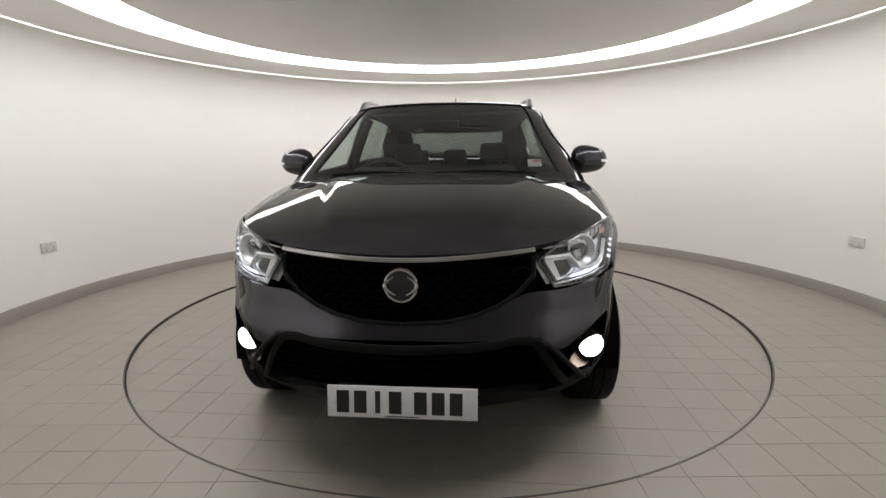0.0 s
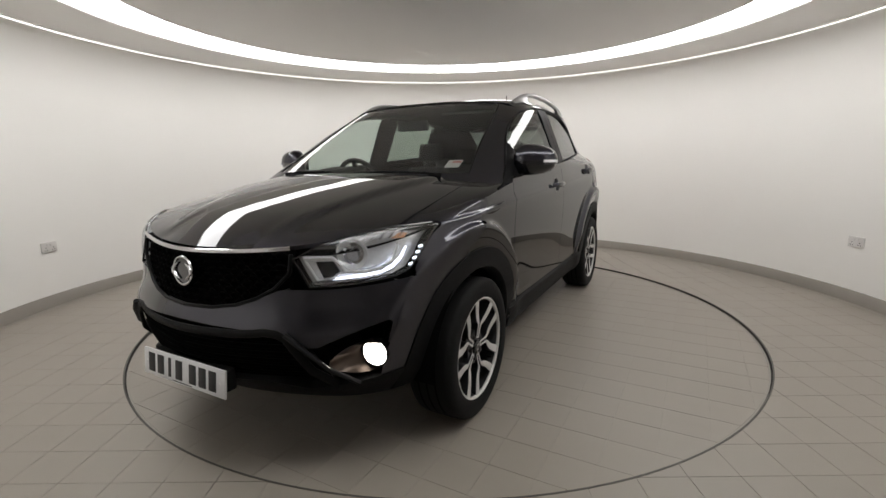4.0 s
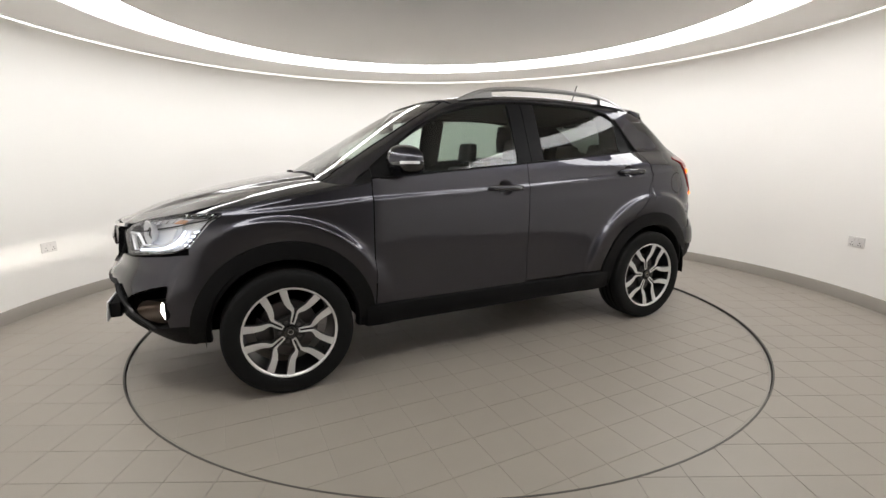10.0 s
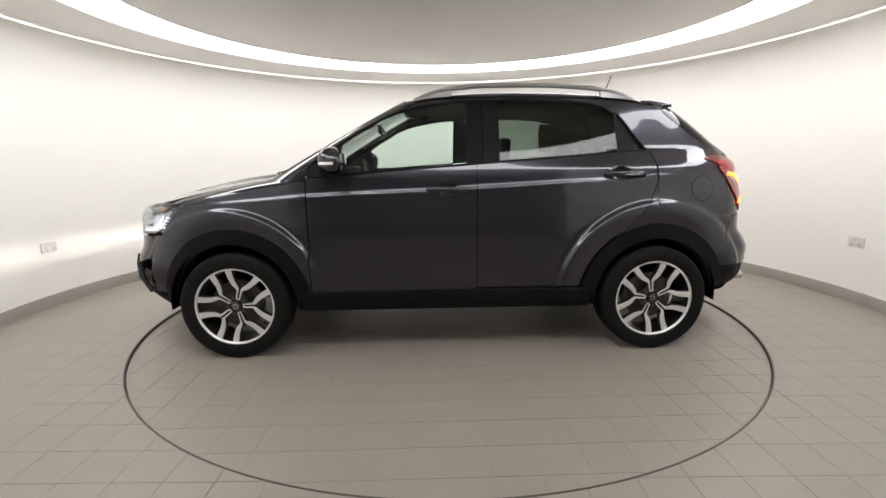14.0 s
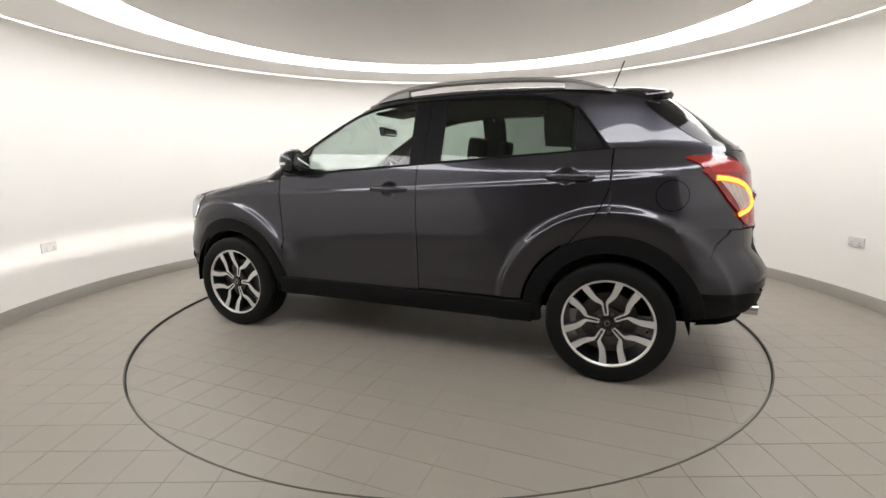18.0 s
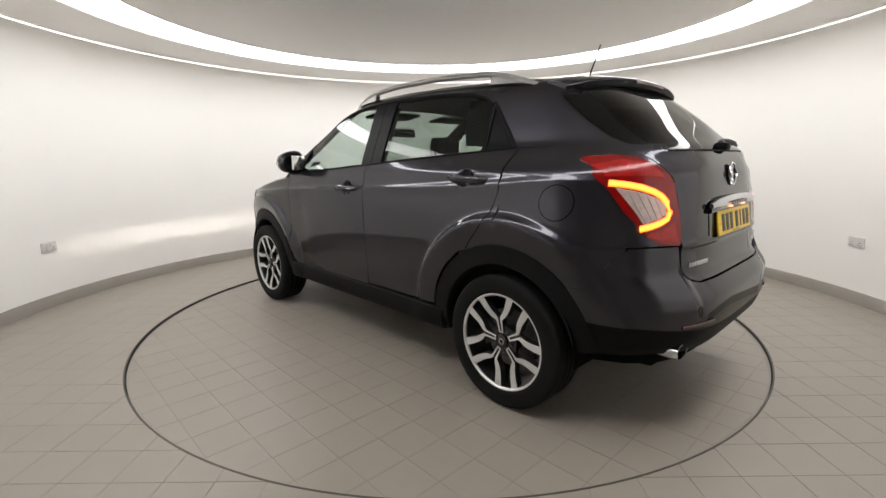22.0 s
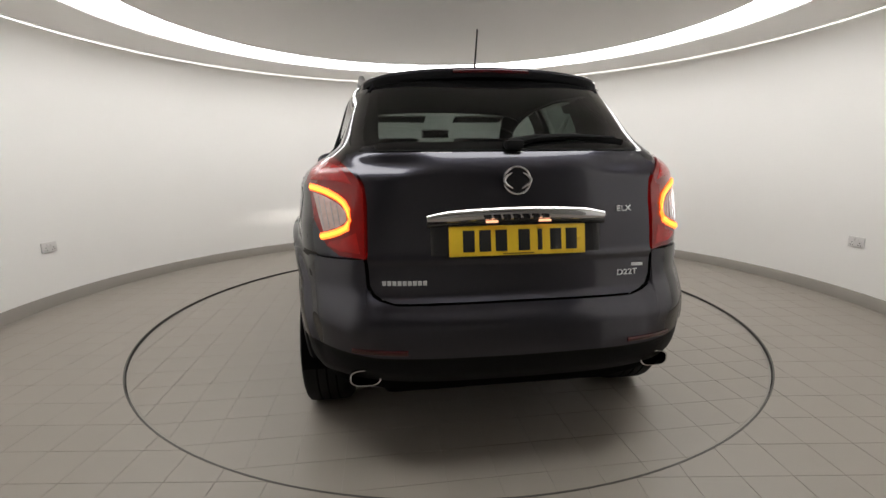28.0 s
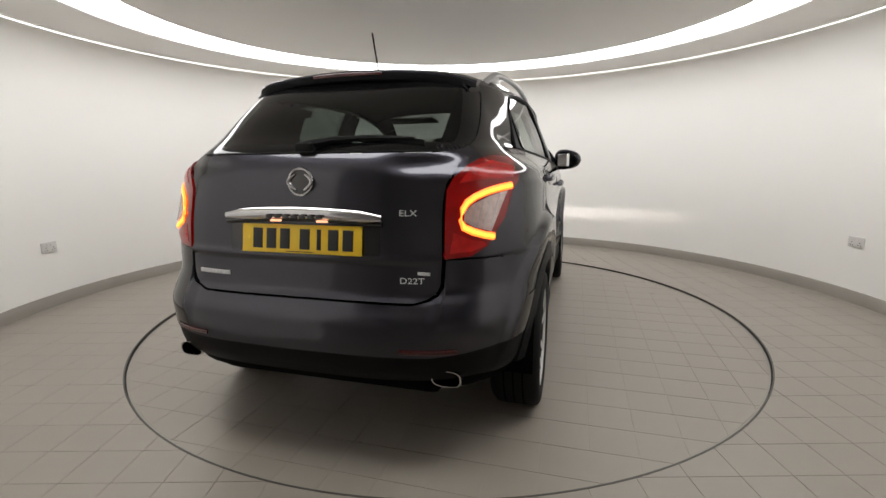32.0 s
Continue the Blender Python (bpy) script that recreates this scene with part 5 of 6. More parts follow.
# tail lamps
for s in (1, -1):
    def tl(y, z, off=0.0):
        return tail_y(s * y, z, off)
    yx = lambda x, z: W(z) * (1 - ((-x + TAIL_M(z)) / (TAIL(z) + TAIL_M(z))) ** TAIL_N(z)) ** (1 / TAIL_N(z)) * taper(x, z)
    OUT = [(0.562, 0.848), (0.652, 0.857), (yx(-1.925, 0.89), 0.89), (yx(-1.85, 0.99), 0.99), (yx(-1.785, 1.08), 1.08), (yx(-1.72, 1.143), 1.143), (yx(-1.645, 1.203), 1.203), (yx(-1.66, 1.218), 1.218),
           (0.685, 1.222), (0.655, 1.212), (0.620, 1.185), (0.580, 1.14), (0.561, 1.10), (0.560, 1.01)]
    lamp = part("tail_lamp", flanged(poly_sheet(OUT, tl, 22, 14, 0.010), 0.03, (-1, s * 0.5, 0)), M_RED, car, "red wraparound tail lamp with a glowing LED loop")
    part("clear_chamber", flanged(poly_sheet([(0.622, 0.985), (0.655, 0.963), (0.712, 0.943), (0.732, 1.01), (0.752, 1.088), (0.70, 1.073), (0.648, 1.046), (0.622, 1.018)], tl, 10, 8, 0.0125), 0.004, (-1, s * 0.5, 0)), M_CLEARGREY, lamp, "ribbed clear chamber")
    loop = [(0.762, 1.107), (0.73, 1.101), (0.69, 1.089), (0.652, 1.070), (0.630, 1.052), (0.616, 1.026), (0.611, 0.990), (0.624, 0.962), (0.655, 0.946), (0.69, 0.933), (0.722, 0.924)]
    path = [tl(y, z, 0.012) for y, z in loop]
    part("led_loop", tube_bm(path, 0.0135, 8, flat=(0.45, 1.0)), M_TAILGLOW, lamp, "glowing orange-red LED loop")
    part("led_core", tube_bm([tl(y, z, 0.016) for y, z in loop], 0.0055, 6, flat=(0.6, 1.0)), M_TAILCORE, lamp)
    part("upper_bay", flanged(poly_sheet([(0.598, 1.120), (0.66, 1.132), (yx(-1.765, 1.135), 1.135), (yx(-1.70, 1.180), 1.180), (0.69, 1.204), (0.640, 1.182)], tl, 6, 10, 0.0115), 0.001, (-1, s * 0.5, 0)), M_REDBRIGHT, lamp, "brighter red upper bay")
    part("reflex", flanged(poly_sheet([(0.578, 0.868), (0.65, 0.874), (0.700, 0.893), (0.690, 0.908), (0.640, 0.922), (0.590, 0.945)], tl, 5, 8, 0.0115), 0.001, (-1, s * 0.5, 0)), M_REDBRIGHT, lamp, "faceted red reflex reflector")
    for j in range(4):
        part("chamber_rib", tube_bm([tl(0.645 + j * 0.020, 0.972 - j * 0.007, 0.016), tl(0.655 + j * 0.024, 1.046 + j * 0.010, 0.016)], 0.002, 5), M_SMOKE, lamp)

# rear bumper
RB = line([0.0, 0.45, 0.509, 0.540, 0.557, 0.562, 0.74, 0.80, 0.84, 0.95], [0.683, 0.683, 0.697, 0.716, 0.75, 0.846, 0.846, 0.765, 0.668, 0.655])
RM = line([0.0, 0.55, 0.72, 0.95], [0.492, 0.498, 0.515, 0.53])


def phi_arch_rear(z):
    z = min(z, 0.64)
    xe = AXLE + math.sqrt(max(0.0, ARCH_R ** 2 - max(0, z - HUB_Z) ** 2)) - 0.004
    n, m = TAIL_N(z), TAIL_M(z)
    return math.acos(((xe + m) / (TAIL(z) + m)) ** (n / 2))


up_rows, low_rows = [], []
for k in range(-130, 131):
    u = spread(k / 130)
    yr = abs(tail_pt(u * phi_arch_rear(0.6), 0.62).y)
    hi = RB(yr) - G
    col = []
    for z in steps(RM(yr), hi, 18):
        ledge = 0.0015 * max(0, 1 - ((z - 0.676) / 0.014) ** 2) if (yr < 0.52 and z > 0.652) else 0
        col.append(tail_pt(u * phi_arch_rear(z), z, 0.004 + ledge))
    up_rows.append(col)
    low_rows.append([tail_pt(u * phi_arch_rear(z), z, -0.004 - 0.03 * max(0, (0.42 - z) / 0.1)) for z in steps(0.375 + 0.03 * (yr / 0.8) ** 2 - (0.035 * max(0, (yr - 0.72) / 0.15)), RM(yr) - 0.002, 8)])
rb = part("rear_bumper", flanged(up_rows, 0.03, (-1, 0, 0)), M_PAINT, car)
part("lower_rear_bumper", flanged(low_rows, 0.03, (-1, 0, 0)), M_PLASTIC, car, "black textured plastic lower rear bumper")
for s in (1, -1):
    part("rear_reflector", tube_bm([tail_y(s * y, 0.520, 0.006) for y in steps(0.42, 0.62, 8)], 0.010, 6, flat=(0.5, 1.0)), M_REDDARK, rb, "slim red reflector")
for s in (1, -1):
    ex_c = Vector((-2.062, s * 0.580, 0.404))
    bm = bmesh.new()
    loops = []
    for dx, k in ((0.0, 1.0), (0.0, 0.90), (0.10, 0.88), (0.10, 0.0)):
        loops.append([bm.verts.new(ex_c + Vector((dx, 0.058 * k * math.copysign(abs(math.cos(a)) ** 0.7, math.cos(a)), 0.032 * k * math.copysign(abs(math.sin(a)) ** 0.7, math.sin(a))))) for a in steps(0, 2 * math.pi, 28)[:-1]])
    loops.insert(0, [bm.verts.new(v.co + Vector((0.14, 0, 0))) for v in loops[0]])
    for a_, b_ in zip(loops, loops[1:]):
        for i in range(28):
            bm.faces.new((a_[i], a_[(i + 1) % 28], b_[(i + 1) % 28], b_[i]))
    bmesh.ops.recalc_face_normals(bm, faces=bm.faces)
    tip = part("exhaust_tip", bm, M_CHROME, car, "oval chrome exhaust tip")
    part("exhaust_bore", box_bm(ex_c.x + 0.05, ex_c.x + 0.09, ex_c.y - 0.045, ex_c.y + 0.045, ex_c.z - 0.024, ex_c.z + 0.024, 0.01), M_SHELL, tip)

part("silencer", soft_box(-1.93, -1.62, -0.52, 0.52, 0.255, 0.40, 0.05), M_SHELL, car, "dark silencer box under the tail")
part("rear_axle", tube_bm([(-AXLE, -0.70, 0.325), (-AXLE, 0.70, 0.325)], 0.055, 12), M_SHELL, car)

# floor pan and inner shell, so that nothing shows through the joints
sheet = [[Vector((x, s_ * (side_low(x, 0.5) - 0.06), (0.39 if x < -1.7 else 0.31 if x > 1.74 else 0.27) if abs(abs(x) - AXLE) > 0.45 else 0.40)) for s_ in steps(-0.9, 0.9, 8)] for x in steps(-1.95, 1.92, 30)]
part("underbody", flanged(sheet, 0.0, (0, 0, -1)), M_SHELL, car)
for s in (1, -1):
    sheet = [[Vector((x, min(side_low(x, max(z, 0.4)), 0.84) - (0.045 if z > 0.4 else 0.06), z)) for z in steps(0.26 if abs(abs(x) - AXLE) > 0.44 else arch_top(x, math.copysign(AXLE, x), 0.43), BELT(x) - 0.03, 14)] for x in steps(0.93, -1.66, 48)]
    part("inner_shell", sided(flanged(sheet, 0.0, (0, 1, 0)), s), M_SHELL, car)
sheet = [[tail_y(y, z, -0.03) for y in steps(-0.79, 0.79, 24)] for z in steps(0.33, 1.215, 16)]
part("inner_shell", flanged(sheet, 0.0, (-1, 0, 0)), M_SHELL, car)
sheet = [[Vector((x, s_ * (side_low(x, HOOD_E(x)) - 0.035), hood_z(x, s_ * (side_low(x, HOOD_E(x)) - 0.035)) - 0.04)) for s_ in steps(-1, 1, 20)] for x in steps(1.0, 2.02, 18)]
part("inner_shell", flanged(sheet, 0.0, (0, 0, 1)), M_SHELL, car)

# ---- the car: wheels, mirrors, roof rails, cabin ----
def arm_outline(sign, a_mid):
    """One arm of a split spoke as an outline (x, z) in the wheel's plane."""
    path = [(0.050, 10.5, 0.0040), (0.075, 8.0, 0.0045), (0.100, 6.4, 0.0050), (0.113, 6.8, 0.0078), (0.125, 10.4, 0.0112), (0.141, 15.8, 0.0140), (0.160, 19.2, 0.0152), (0.190, 21.4, 0.0172), (0.238, 23.0, 0.0198)]
    C = [(r * math.cos(radians(a_mid + sign * a)), r * math.sin(radians(a_mid + sign * a)), h) for r, a, h in path]
    left, right = [], []
    for i, (x, z, h) in enumerate(C):
        x0, z0, _ = C[max(0, i - 1)]
        x1, z1, _ = C[min(len(C) - 1, i + 1)]
        d = math.hypot(x1 - x0, z1 - z0)
        nx, nz = -(z1 - z0) / d, (x1 - x0) / d
        left.append((x + nx * h, z + nz * h))
        right.append((x - nx * h, z - nz * h))
    return left, right


def arm_bm(sign, a_mid, back):
    """A spoke arm dished from hub to rim: the thin bright face, or the black body behind it."""
    L, R = arm_outline(sign, a_mid)
    bm = bmesh.new()
    top = []
    for (lx, lz), (rx, rz) in zip(L, R):
        r = math.hypot((lx + rx) / 2, (lz + rz) / 2)
        y = -0.014 + 0.016 * min(1, r / 0.22) ** 2
        y0, y1, k0 = (y - 0.0022, y - 0.036, 0.06) if back else (y, y - 0.002, 0.0)
        ox, oz = (rx - lx) * k0, (rz - lz) * k0
        row = [((lx - ox), y1, lz - oz), (lx, y0, lz)] + [(lx + (rx - lx) * k, y0 + (0.0 if back else 0.0008), lz + (rz - lz) * k) for k in (0.1, 0.9)] + [(rx, y0, rz), (rx + ox, y1, rz + oz)]
        top.append([bm.verts.new(p) for p in row])
    for a, b in zip(top, top[1:]):
        for k in range(5):
            bm.faces.new((a[k], a[k + 1], b[k + 1], b[k]))
    bm.faces.new(top[0])
    bm.faces.new(top[-1][::-1])
    bmesh.ops.recalc_face_normals(bm, faces=bm.faces)
    return bm


def wheel(ax, s, phase, face_y):
    """Tyre, rim with five split spokes, brake disc and hub cap. Built facing +y, then turned for the other side."""
    w = new("wheel")
    w.parent = car
    w["label"] = "two-tone alloy wheel with five split spokes"
    tr = TYRE_R
    part("tyre", lathe_y([(0.240, 0.000), (0.246, 0.010), (0.262, 0.016), (0.290, 0.018), (0.312, 0.016), (0.326, 0.010), (0.335, 0.000), (tr, -0.014), (tr, -0.10), (tr, -0.165), (0.334, -0.185), (0.310, -0.208), (0.27, -0.212), (0.240, -0.20)], 64),
         M_RUBBER, w, "black road tyre")
    for yy in (-0.055, -0.098, -0.14):
        part("groove_shade", lathe_y([(tr + 0.0006, yy - 0.004), (tr + 0.0006, yy + 0.004), (tr - 0.006, yy + 0.004), (tr - 0.006, yy - 0.004)], 64), M_SHELL, w)
    rim = part("rim", lathe_y([(0.247, 0.004), (0.243, 0.008), (0.238, 0.006), (0.233, -0.004), (0.226, -0.03), (0.222, -0.17), (0.24, -0.19), (0.244, -0.18), (0.228, -0.16), (0.231, -0.04), (0.240, -0.004)], 64), M_RIMBLACK, w)
    part("rim_lip", lathe_y([(0.2475, 0.0045), (0.2465, 0.0090), (0.2390, 0.0090), (0.2330, 0.003), (0.2330, -0.006), (0.2400, -0.003)], 64), M_ALLOY, w, "machined bright rim lip")
    for k in range(5):
        a = phase + 72 * k
        for sg in (1, -1):
            part("spoke", arm_bm(sg, a, True), M_RIMBLACK, w, "gloss black spoke body")
            part("spoke_face", arm_bm(sg, a, False), M_ALLOY, w, "machined bright spoke face")
        tip = prism_y([(r * math.cos(radians(a + o)), r * math.sin(radians(a + o))) for r, o in ((0.043, -15), (0.043, 0), (0.043, 15), (0.050, 15), (0.050, 0), (0.050, -15))], -0.016, -0.0132)
        part("spoke_tip", tip, M_ALLOY, w)
        web = prism_y([(r * math.cos(radians(a + o)), r * math.sin(radians(a + o))) for r, o in ((0.05, -14), (0.118, -6), (0.125, 0), (0.118, 6), (0.05, 14))], -0.036, -0.020)
        part("spoke_web", web, M_RIMBLACK, w)
        b = a + 36
        part("lug_nut", placed(lathe_y([(0.001, -0.010), (0.008, -0.010), (0.0095, -0.016), (0.0095, -0.03), (0.001, -0.03)], 10), Matrix.Translation((0.055 * math.cos(radians(b)), 0, 0.055 * math.sin(radians(b))))), M_DISC, w)
        pocket = prism_y([(r * math.cos(radians(b + o)), r * math.sin(radians(b + o))) for r, o in ((0.035, -25), (0.085, -20), (0.085, 20), (0.035, 25))], -0.045, -0.022)
        part("hub_web", pocket, M_RIMBLACK, w)
    part("hub_cap", lathe_y([(0.001, -0.006), (0.026, -0.007), (0.031, -0.010), (0.033, -0.030), (0.001, -0.030)], 32), M_GLOSS, w, "dark centre cap")
    part("cap_badge", lathe_y([(0.011, -0.0055), (0.016, -0.0055), (0.016, -0.009), (0.011, -0.009)], 20), M_CHROME, w)
    part("brake_disc", lathe_y([(0.07, -0.085), (0.152, -0.085), (0.155, -0.088), (0.155, -0.108), (0.07, -0.108)], 48), M_DISC, w)
    part("brake_hat", lathe_y([(0.001, -0.050), (0.068, -0.052), (0.072, -0.060), (0.072, -0.11), (0.001, -0.11)], 32), M_DISC, w)
    cal = [(r * math.cos(radians(a)), r * math.sin(radians(a))) for r, a in ((0.105, -20), (0.172, -26), (0.176, 0), (0.172, 26), (0.105, 20))]
    part("brake_caliper", prism_y(cal, -0.115, -0.068, 0.004), M_DISC, w)
    part("valve", tube_bm([(0.205 * math.cos(radians(phase + 36)), -0.03, 0.205 * math.sin(radians(phase + 36))), (0.20 * math.cos(radians(phase + 36)), -0.005, 0.20 * math.sin(radians(phase + 36)))], 0.004, 6), M_SHELL, w)
    w.matrix_local = Matrix.Translation((ax, s * face_y, TYRE_R - SINK)) @ (Matrix.Identity(4) if s > 0 else Matrix.Rotation(math.pi, 4, "Z"))
    return w


# phases: degrees from +x towards +z, as seen from outside on the left
wheel(AXLE, 1, 180 - 1, 0.886)
wheel(-AXLE, 1, 180 - 28, 0.874)
wheel(AXLE, -1, 20, 0.886)
wheel(-AXLE, -1, 50, 0.874)

# door mirrors
for s in (1, -1):
    c = Vector((0.665, 0.935, 1.200))
    bm = bmesh.new()
    bmesh.ops.create_uvsphere(bm, u_segments=28, v_segments=18, radius=1)
    for v in bm.verts:
        x, y, z = v.co
        sx = 0.085 if x > 0 else 0.055
        q = Vector((x, y, z))
        k = (abs(x) ** 2.6 + abs(y) ** 2.6 + abs(z) ** 2.6) ** (-1 / 2.6)
        q *= k
        v.co = c + Vector((max(q.x, -0.75) * sx - q.y * 0.028, q.y * 0.112, q.z * 0.088 * (1.0 - 0.18 * q.y) * (1 if q.z > 0 else 0.9)))
    mir = part("door_mirror", sided(bm, s), M_GLOSS, car, "black door mirror with an indicator strip")
    cap = bmesh.new()
    bmesh.ops.create_uvsphere(cap, u_segments=28, v_segments=18, radius=1)
    dead = []
    for v in cap.verts:
        x, y, z = v.co
        sx = 0.0862 if x > 0 else 0.0558
        q = Vector((x, y, z)) * ((abs(x) ** 2.6 + abs(y) ** 2.6 + abs(z) ** 2.6) ** (-1 / 2.6))
        v.co = c + Vector((max(q.x, -0.72) * sx - q.y * 0.028, q.y * 0.1132, q.z * 0.0892 * (1.0 - 0.18 * q.y) * (1 if q.z > 0 else 0.9)))
        if z < -0.04:
            dead.append(v)
    bmesh.ops.delete(cap, geom=dead, context="VERTS")
    part("mirror_cap", sided(cap, s), M_PAINT, mir)
    path = []
    for t in steps(0.55, 1.55, 14):
        q = Vector((math.cos(t), math.sin(t), 0))
        q *= (abs(q.x) ** 2.6 + abs(q.y) ** 2.6) ** (-1 / 2.6)
        path.append(c + Vector((q.x * 0.0885 - q.y * 0.028, q.y * 0.1155, -0.004)))
    part("indicator_strip", sided(tube_bm(path, 0.0072, 6, flat=(0.4, 1.2)), s), M_REFLECT, mir, "clear indicator strip")
    part("mirror_glass", sided(placed(box_bm(-0.003, 0.003, -0.082, 0.082, -0.052, 0.052, 0.002), Matrix.Translation(c + Vector((-0.046, 0, 0))) @ Matrix.Rotation(-0.22, 4, "Z")), s), M_MIRROR, mir)
    part("mirror_foot", sided(tube_bm([(0.715, 0.800, 1.142), (0.70, 0.855, 1.142), (0.675, 0.90, 1.150)], 0.030, 10, flat=(1.25, 0.6)), s), M_GLOSS, mir)

# roof rails
for s in (1, -1):
    RZ = spline([-1.29, -1.20, -1.08, -0.92, -0.60, -0.28, -0.08, 0.04, 0.12, 0.19], [1.566, 1.600, 1.636, 1.660, 1.673, 1.671, 1.657, 1.636, 1.608, 1.578])
    RY = lambda x: side_up(x, ROOF_E(x)) - 0.050
    path = [(x, RY(x), RZ(x)) for x in steps(0.188, -1.288, 52)]
    rail = part("roof_rail", sided(tube_bm(path, 0.020, 10, flat=(0.9, 0.74)), s), M_SATIN, car, "satin silver roof rail")
    for xa, xb in ((0.185, -0.045), (-1.015, -1.285)):
        sheet = []
        for x in steps(xa, xb, 14):
            y = RY(x)
            zb = min(roof_z(x, y) - 0.008, RZ(x) - 0.004)
            sheet.append([Vector((x, y + 0.026, zb)), Vector((x, y + 0.019, (zb + RZ(x)) / 2)), Vector((x, y + 0.010, RZ(x))), Vector((x, y - 0.010, RZ(x))), Vector((x, y - 0.014, (zb + RZ(x)) / 2)), Vector((x, y - 0.013, zb))])
        part("rail_foot", sided(flanged(sheet, 0.0, (0, 0, 1)), s), M_SATIN, rail)

# aerial
ab = Vector((-1.235, 0.0, roof_z(-1.235, 0)))
ant = part("aerial", tube_bm([ab + Vector((0.02, 0, 0.0)), ab + Vector((0, 0, 0.015)), ab + Vector((-0.02, 0, 0.03))], 0.012, 8, radii=[0.02, 0.014, 0.007]), M_PLASTIC, car, "short black roof aerial")
part("aerial_rod", tube_bm([ab + Vector((-0.01, 0, 0.02)), ab + Vector((-0.075, 0, 0.195))], 0.004, 8, radii=[0.0045, 0.0038]), M_PLASTIC, ant)

# cabin
def headrest(parent, x, y, z, w=0.12):
    h = part("headrest", soft_box(x - 0.04, x + 0.04, y - w, y + w, z, z + 0.16, 0.035, -0.12, 0.9), M_FABRIC, parent)
    for dy in (-0.06, 0.06):
        part("headrest_post", tube_bm([(x, y + dy, z - 0.06), (x, y + dy, z + 0.03)], 0.006, 6), M_CHROME, h)


for y in (0.37, -0.37):
    seat = part("front_seat", soft_box(-0.22, 0.26, y - 0.25, y + 0.25, 0.48, 0.66, 0.05), M_FABRIC, car, "black cloth front seat")
    part("backrest", soft_box(-0.30, -0.16, y - 0.24, y + 0.24, 0.64, 1.17, 0.05, -0.30, 0.82, (-0.22, 0, 0.64)), M_FABRIC, seat)
    headrest(seat, -0.41, y, 1.195)
bench = part("rear_bench", soft_box(-1.02, -0.56, -0.62, 0.62, 0.50, 0.70, 0.05), M_FABRIC, car, "black cloth rear bench")
part("backrest", soft_box(-1.10, -0.96, -0.62, 0.62, 0.66, 1.18, 0.05, -0.30, 0.95, (-1.03, 0, 0.66)), M_FABRIC, bench)
for y in (0.40, 0.0, -0.40):
    headrest(bench, -1.215, y, 1.16, 0.125)
# dashboard with binnacle, wheel and screen
dash = part("dashboard", flanged([[Vector((x, y, z)) for x, z in ((0.98, 1.065), (0.90, 1.098), (0.82, 1.118), (0.74, 1.115), (0.70, 1.06), (0.72, 0.90), (0.78, 0.70))] for y in steps(-0.74, 0.74, 14)], 0.0, (-0.3, 0, 1)), M_CABIN, car, "black dashboard")
part("binnacle", soft_box(0.70, 0.86, -0.52, -0.22, 1.09, 1.165, 0.03, 0.1), M_CABIN, dash)
part("centre_screen", soft_box(0.69, 0.75, -0.12, 0.12, 0.95, 1.10, 0.015, 0.1), M_GLOSS, dash)
sw_c = Vector((0.585, -0.37, 1.045))
m = Matrix.Translation(sw_c) @ Matrix.Rotation(radians(-66), 4, "Y")
sw = part("steering_wheel", placed(tube_bm([(0.185 * math.cos(a), 0.185 * math.sin(a), 0) for a in steps(0, 2 * math.pi, 40)], 0.016, 10, cap=False), m), M_CABIN, car, "black steering wheel")
part("wheel_hub", placed(ring_bm([(0.001, 0.03), (0.06, 0.025), (0.075, 0.0), (0.07, -0.03), (0.001, -0.03)], 24), m), M_CABIN, sw)
for a in (0, 180, 270):
    part("wheel_spoke", placed(box_bm(0.05, 0.18, -0.02, 0.02, -0.008, 0.008, 0.005), m @ Matrix.Rotation(radians(a), 4, "Z")), M_CABIN, sw)
part("steering_column", tube_bm([sw_c + Vector((0.02, 0, -0.01)), sw_c + Vector((0.25, 0, -0.10))], 0.045, 10), M_CABIN, sw)
rv = part("inner_mirror", soft_box(0.445, 0.475, -0.12, 0.12, 1.405, 1.475, 0.015, 0.15), M_CABIN, car, "black rear-view mirror")
part("mirror_glass", soft_box(0.440, 0.446, -0.11, 0.11, 1.412, 1.468, 0.003, 0.15), M_MIRROR, rv)
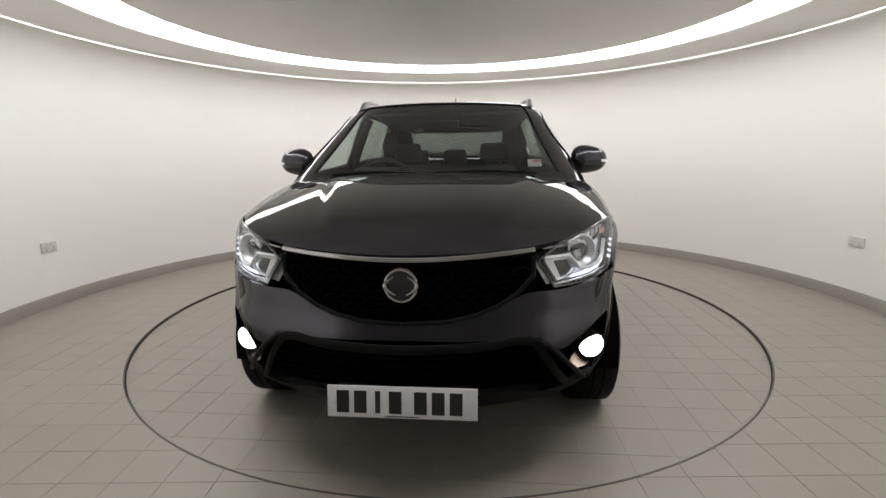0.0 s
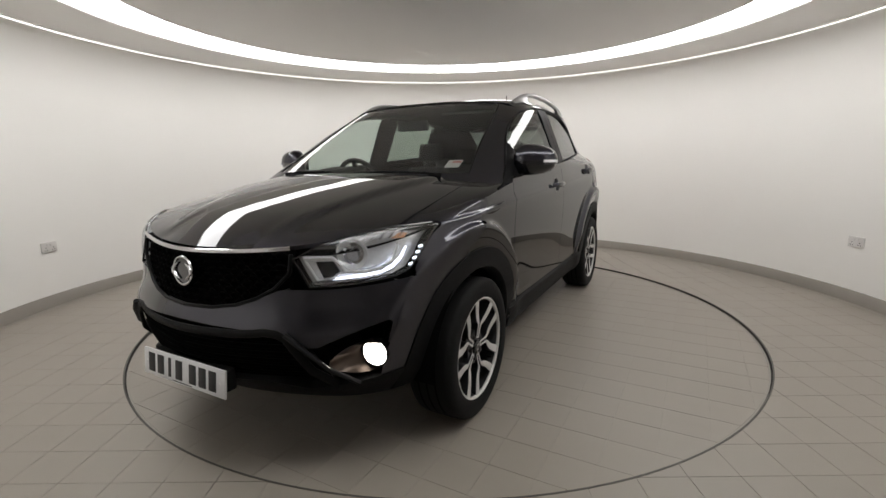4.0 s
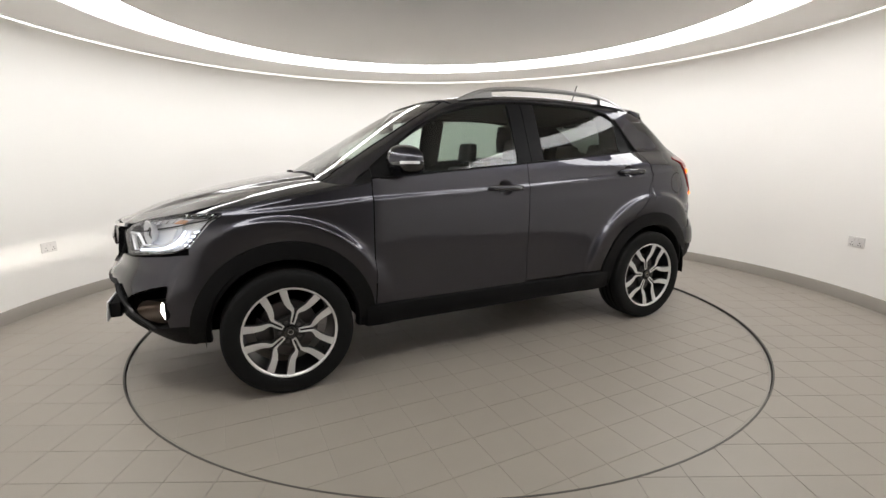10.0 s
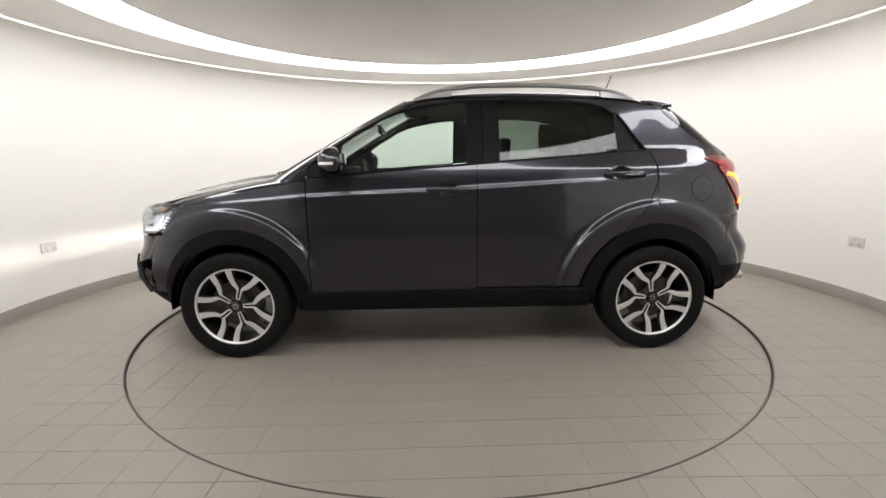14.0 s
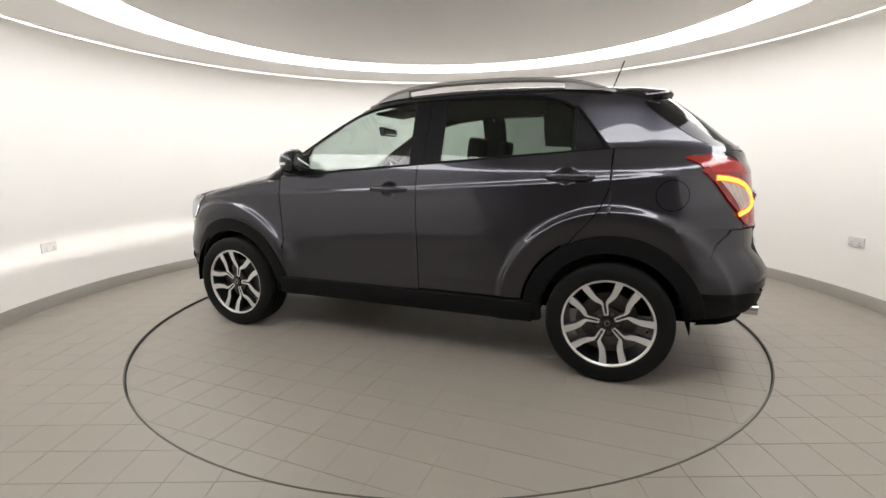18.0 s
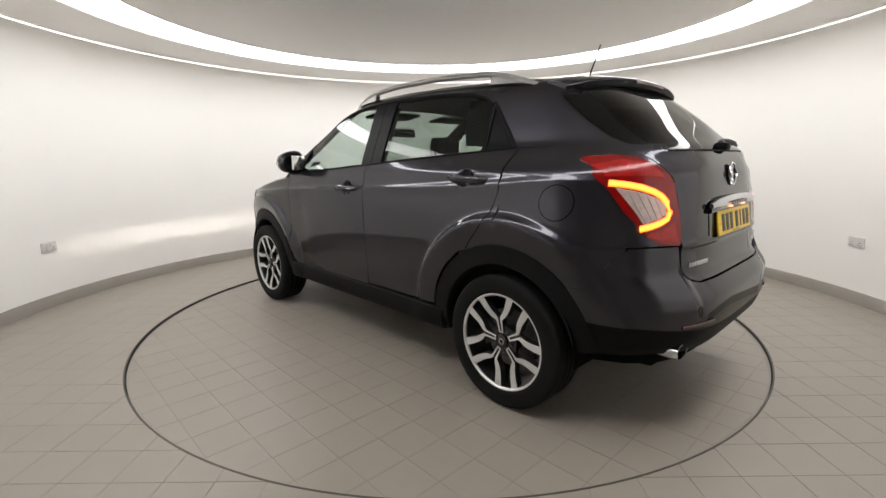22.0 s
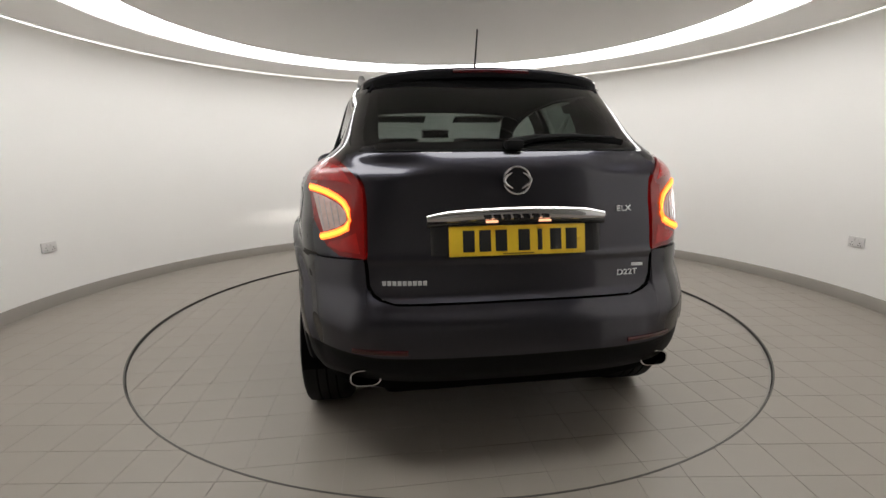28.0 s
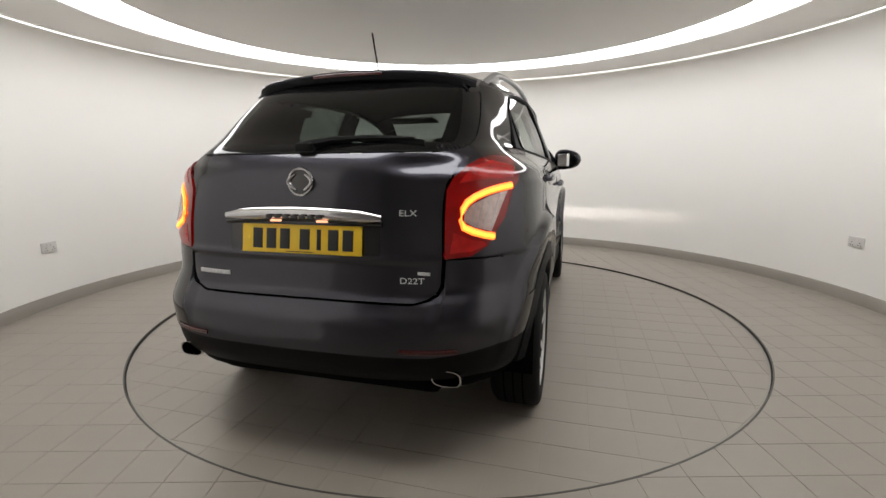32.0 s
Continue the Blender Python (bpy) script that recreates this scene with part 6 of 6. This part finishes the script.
part("mirror_stalk", tube_bm([(0.46, 0, 1.455), (0.474, 0, 1.472)], 0.012, 8), M_CABIN, rv)
tag = lambda y0, y1, z0, z1, o: [[screen_pt(phi_y(y, z, 4.0), z, o) for y in steps(y0, y1, 4)] for z in steps(z0, z1, 3)]
st = part("screen_tag", flanged(tag(0.535, 0.615, 1.172, 1.212, -0.010), 0.0, (1, 0, 0.5)), M_STICKER, car, "white paper tag with red print inside the windscreen")
part("tag_print", flanged(tag(0.565, 0.610, 1.196, 1.206, -0.008), 0.0, (1, 0, 0.5)), M_STICKER_RED, st)
# inner pillars, boot floor and door cards
for s in (1, -1):
    for x0, x1 in ((-0.14, -0.32),):
        sheet = [[up_pt(x, z, -0.045) for x in steps(x0, x1, 3)] for z in steps(1.10, 1.555, 8)]
        part("pillar_lining", sided(flanged(sheet, 0.0, (0, -1, 0)), s), M_CABIN, car)
    sheet = [[Vector((tail_y(y, z).x + 0.05, y, z)) for y in steps(0.50, min(0.70, W(z) - 0.07), 4)] for z in steps(1.20, 1.52, 8)]
    part("pillar_lining", sided(flanged(sheet, 0.0, (0, -1, 0)), s), M_CABIN, car)
    sheet = [[Vector((x, side_up(x, 1.18) - 0.055, z)) for x in steps(0.80, -1.28, 20)] for z in steps(0.5, 1.145, 6)]
    part("door_card", sided(flanged(sheet, 0.0, (0, -1, 0)), s), M_CABIN, car)
    part("sun_visor", sided(soft_box(0.10, 0.27, 0.12, 0.52, 1.530, 1.548, 0.008, 0.14), s), M_LINER, car)
part("parcel_shelf", box_bm(-1.80, -1.22, -0.60, 0.60, 1.135, 1.155, 0.006), M_CABIN, car)
part("cabin_floor", box_bm(-1.8, 1.0, -0.70, 0.70, 0.40, 0.42), M_CABIN, car)


def motions():
    rows = [(float(t), pose(0, 0, 0, 0, 0, heading(t))) for t in range(0, 33)]
    walk(turntable, rows)
    c, rows = Vector((0.027, 0.016, 0)), []
    for t in range(0, 33):
        m = pose(0, 0, 0, 0, 0, heading(t))
        rows.append((float(t), m @ Matrix.Translation(c)))
    walk(car, rows)


motions()
